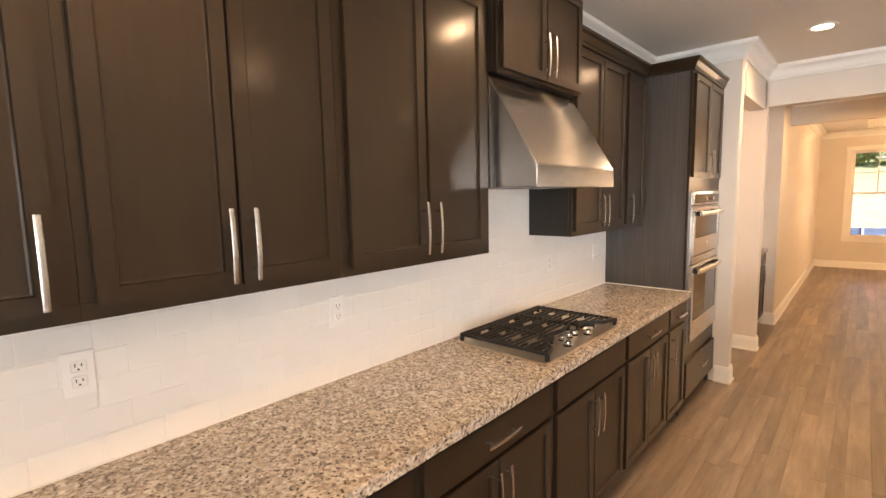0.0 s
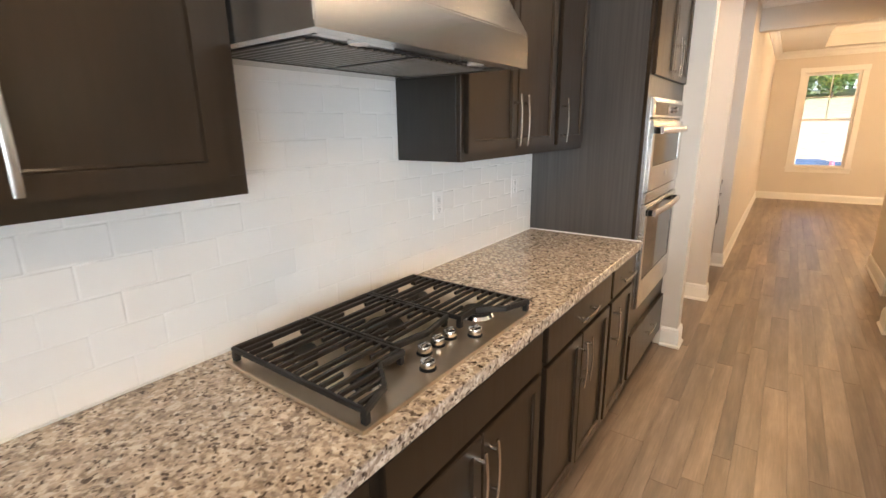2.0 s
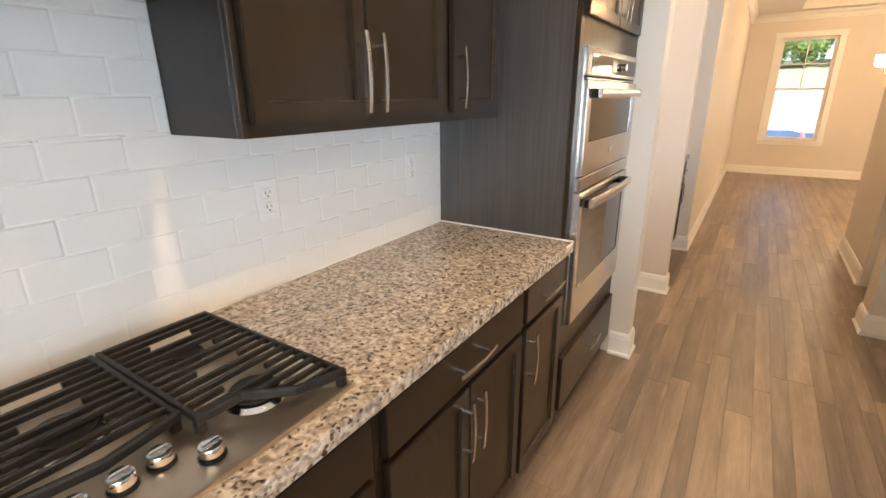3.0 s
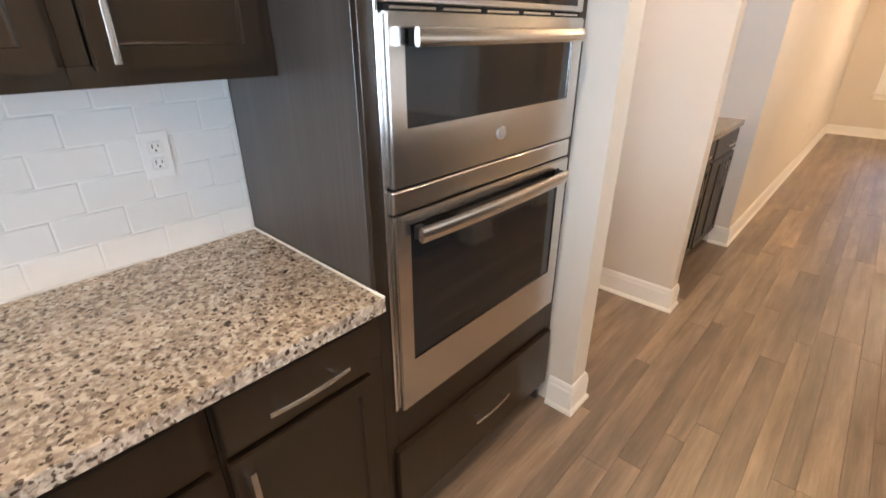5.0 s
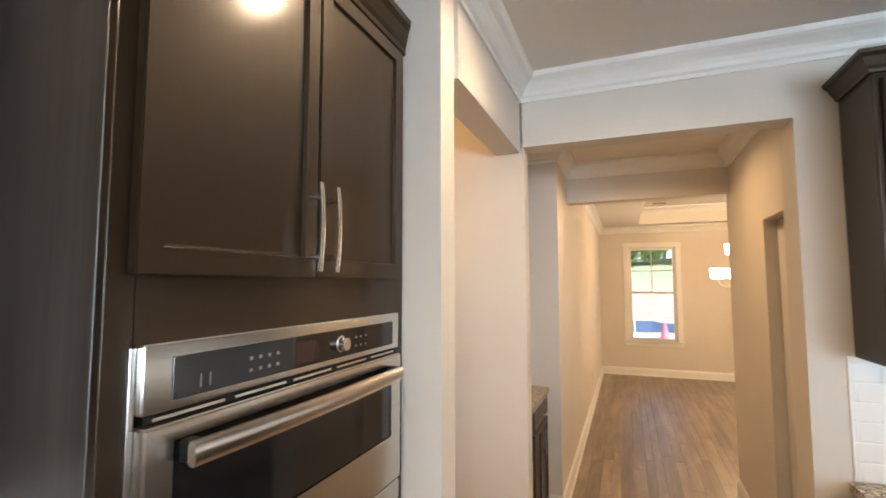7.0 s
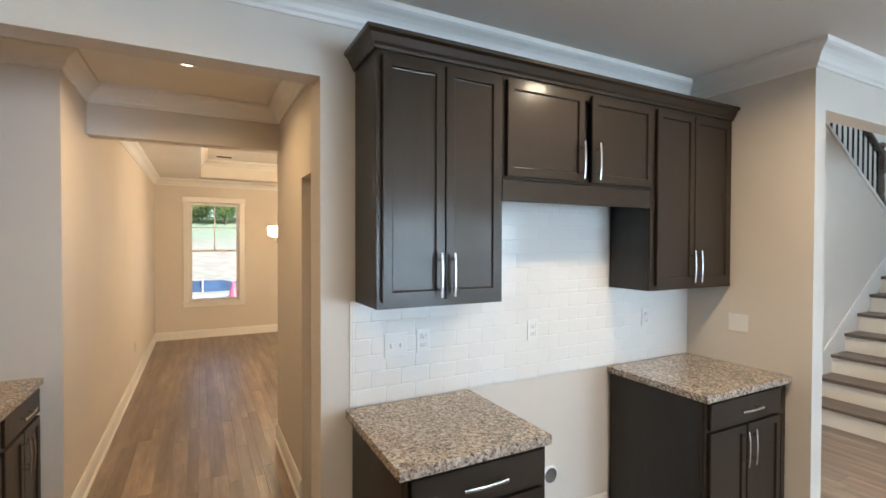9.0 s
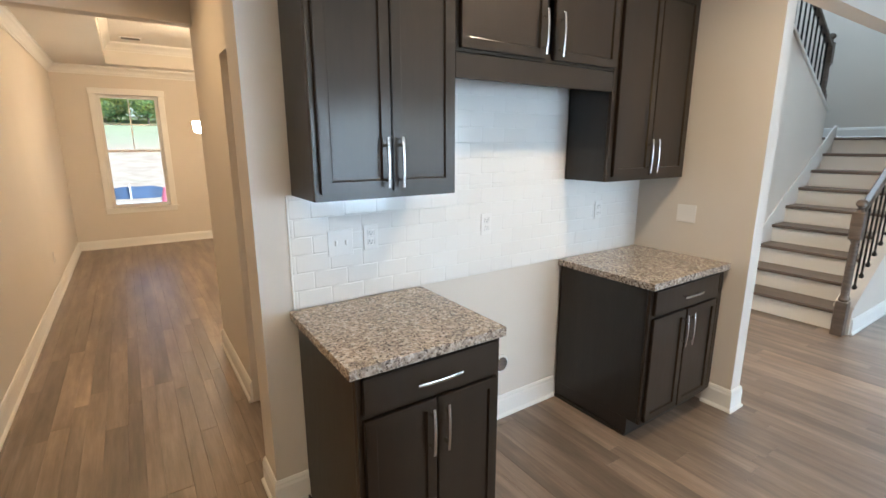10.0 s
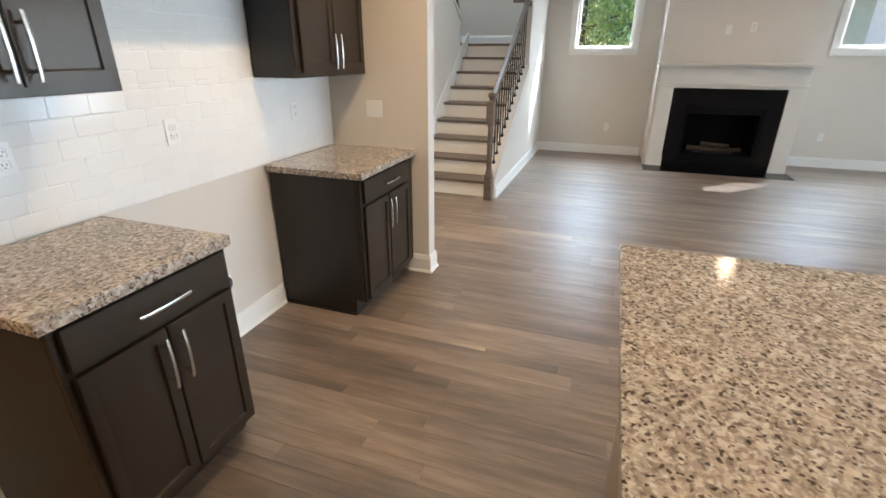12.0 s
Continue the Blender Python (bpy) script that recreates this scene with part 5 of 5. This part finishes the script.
def neighbour():
    t = thing("house", (17.5, -3.6, -0.62), 0, "pale sided one-storey house next door with a grey roof", "house")
    part("wall", box(bmesh.new(), 0, 9, -5, 3.4, 0, 3.7), SIDING, t)
    for i in range(17):
        part("siding_board", box(bmesh.new(), -0.03, -0.001, -5, 3.4, 0.2 + i * 0.2, 0.385 + i * 0.2, bevel=0.004), SIDING, t)
    part("roof", prism(bmesh.new(), [(-0.5, 3.7), (9.5, 3.7), (4.5, 5.0)], -5.4, 3.8), ROOF, t, "grey shingle roof")


neighbour()

# ---- floor planks and wall tiles ----


def lay(parent, name, mat, cells, mesh_of, near):
    """cells: (x, y, z, key) pieces; the nearest 300 become parts, the rest are given back."""
    cells = sorted(cells, key=near)
    cache = {}
    for x, y, z, key in cells[:300]:
        if key not in cache:
            bm = mesh_of(key)
            me = bpy.data.meshes.new(name)
            bm.to_mesh(me)
            bm.free()
            me.materials.append(mat)
            cache[key] = me
        ob = new(name, cache[key])
        ob.parent = parent
        ob.location = (x, y, z)
        if name == "tile":
            ob.rotation_euler = (random.uniform(-1, 1) * 0.004, 0, random.uniform(-1, 1) * 0.003)
    return cells[300:]


def plank_mesh(key):
    ln, wd = key
    return box(bmesh.new(), 0.0002, wd - 0.0002, 0.0002, ln - 0.0002, -0.012, 0, bevel=0.0011)


random.seed(4)
floor = bpy.data.objects["floor"]
PL = 1.22
edges = [-0.43, -0.355, -0.26, -0.15, -0.075, 0.0, 0.11, 0.19, 0.28, 0.345, 0.42, 0.53, 0.60, 0.68, 0.78, 0.855, 0.955, 1.04, 1.13, 1.222, 1.387, 1.49, 1.60, 1.76]
while edges[0] > -2.85:
    edges.insert(0, edges[0] - random.choice((0.075, 0.09, 0.11, 0.165)))
while edges[-1] < 8.15:
    edges.append(edges[-1] + random.choice((0.075, 0.09, 0.11, 0.165)))
edges[-1] = 8.18
cells = []
for x, x_next in zip(edges, edges[1:]):
    y = -random.random() * PL + 0.08
    while y < 15.3:
        a, b = max(y, 0.08), min(y + PL, 15.32)
        inside = -2.95 < x < 3.5 or a < 9.6
        if x < W and (a < 6.9 or a > 9.6):
            inside = False
        if x > 3.4 and a > 9.6:
            inside = False
        if inside and b - a > 0.05:
            cells.append((x, a, 0.0, (round(b - a, 2), round(x_next - x, 4))))
        y += PL
rest = lay(floor, "plank", PLANK, cells, plank_mesh, lambda c: (c[0] - 1.2) ** 2 * 0.5 + (c[1] - 7.2) ** 2 * 0.6)
bm = bmesh.new()
for x, y, z, (ln, wd) in rest:
    box(bm, x + 0.0009, x + wd - 0.0009, y + 0.0009, y + ln - 0.0009, -0.012, 0)
me = bpy.data.meshes.new("far_planks")
bm.to_mesh(me)
bm.free()
me.materials.append(PLANK)
ob = new("far_planks", me)
ob.parent = floor
tagged(ob, kind="stuff")


def tile_rings(w, h):
    """Corners and faces of one tile with a rounded, cushioned edge; the face comes last."""
    verts, faces = [], []
    for inset, y in ((0.0005, 0.0), (0.0005, -0.0060), (0.0018, -0.0072), (0.0048, -0.008)):
        a, b, c, d = inset, w - inset, inset, h - inset
        verts += [(a, y, c), (b, y, c), (b, y, d), (a, y, d)]
    for r in range(3):
        for i in range(4):
            k = (i + 1) % 4
            faces.append((4 * r + i, 4 * r + k, 4 * r + 4 + k, 4 * r + 4 + i))
    faces.append((12, 13, 14, 15))
    return verts, faces


def tile_mesh(key):
    bm = bmesh.new()
    verts, faces = tile_rings(*key)
    vs = [bm.verts.new(v) for v in verts]
    for i, f in enumerate(faces):
        bm.faces.new([vs[k] for k in f]).smooth = 4 <= i < 12
    return bm


def tiling(name, at, turn, areas, label, shift=0.0):
    """areas: (u0, u1, z0, z1) along the wall; running bond from z = 0.916."""
    t = tagged(thing(name, at, turn, label), kind="structure")
    bm = bmesh.new()
    for a, b, c, d in areas:
        box(bm, a, b, -0.0068, -0.0005, c, d)
    part("grout", bm, GROUT, t)
    TWD, THT = 0.149, 0.0762
    cells = []
    for a, b, c, d in areas:
        r = 0
        z = 0.916
        while z < d - 0.01:
            if z + THT > c + 0.005:
                u = math.floor((a - shift) / TWD) * TWD + shift - (TWD / 2 if r % 2 else 0)
                while u < b - 0.004:
                    u0, u1, z0, z1 = max(u, a), min(u + TWD, b), max(z, c), min(z + THT, d)
                    if u1 - u0 > 0.008 and z1 - z0 > 0.006:
                        cells.append((u0, 0, z0, (round(u1 - u0, 3), round(z1 - z0, 3))))
                    u += TWD
            z += THT
            r += 1
    rest = lay(t, "tile", TILE, cells, tile_mesh, lambda c: -c[0])
    if rest:
        verts, faces = [], []
        for u, _, z, key in rest:
            vs, fs = tile_rings(*key)
            n0 = len(verts)
            verts += [(x + u, y, zz + z) for x, y, zz in vs]
            faces += [tuple(k + n0 for k in f) for f in fs]
        me = bpy.data.meshes.new("far_tiles")
        me.from_pydata(verts, [], faces)
        me.polygons.foreach_set("use_smooth", [4 <= i % 13 < 12 for i in range(len(faces))])
        me.materials.append(TILE)
        ob = new("far_tiles", me)
        ob.parent = t
        tagged(ob, kind="stuff")
    return t


tiling("backsplash", (W, 0, 0), 90, [(1.5, 6.249, 0.916, 1.366), (4.387, 5.143, 1.366, 1.66)], "white glossy subway tile backsplash in a running bond", 6.010)
splash = tiling("backsplash", (0, N, 0), 0, [(0.545, 2.898, 0.916, 1.396), (1.164, 2.150, 1.396, 1.95)], "white glossy subway tile behind the coffee bar in a running bond", 1.604)
part("edge_trim", box(bmesh.new(), 0.538, 0.5448, -0.010, -0.0005, 0.916, 1.394, bevel=0.0015), WHITE, splash, "thin white edge trim")
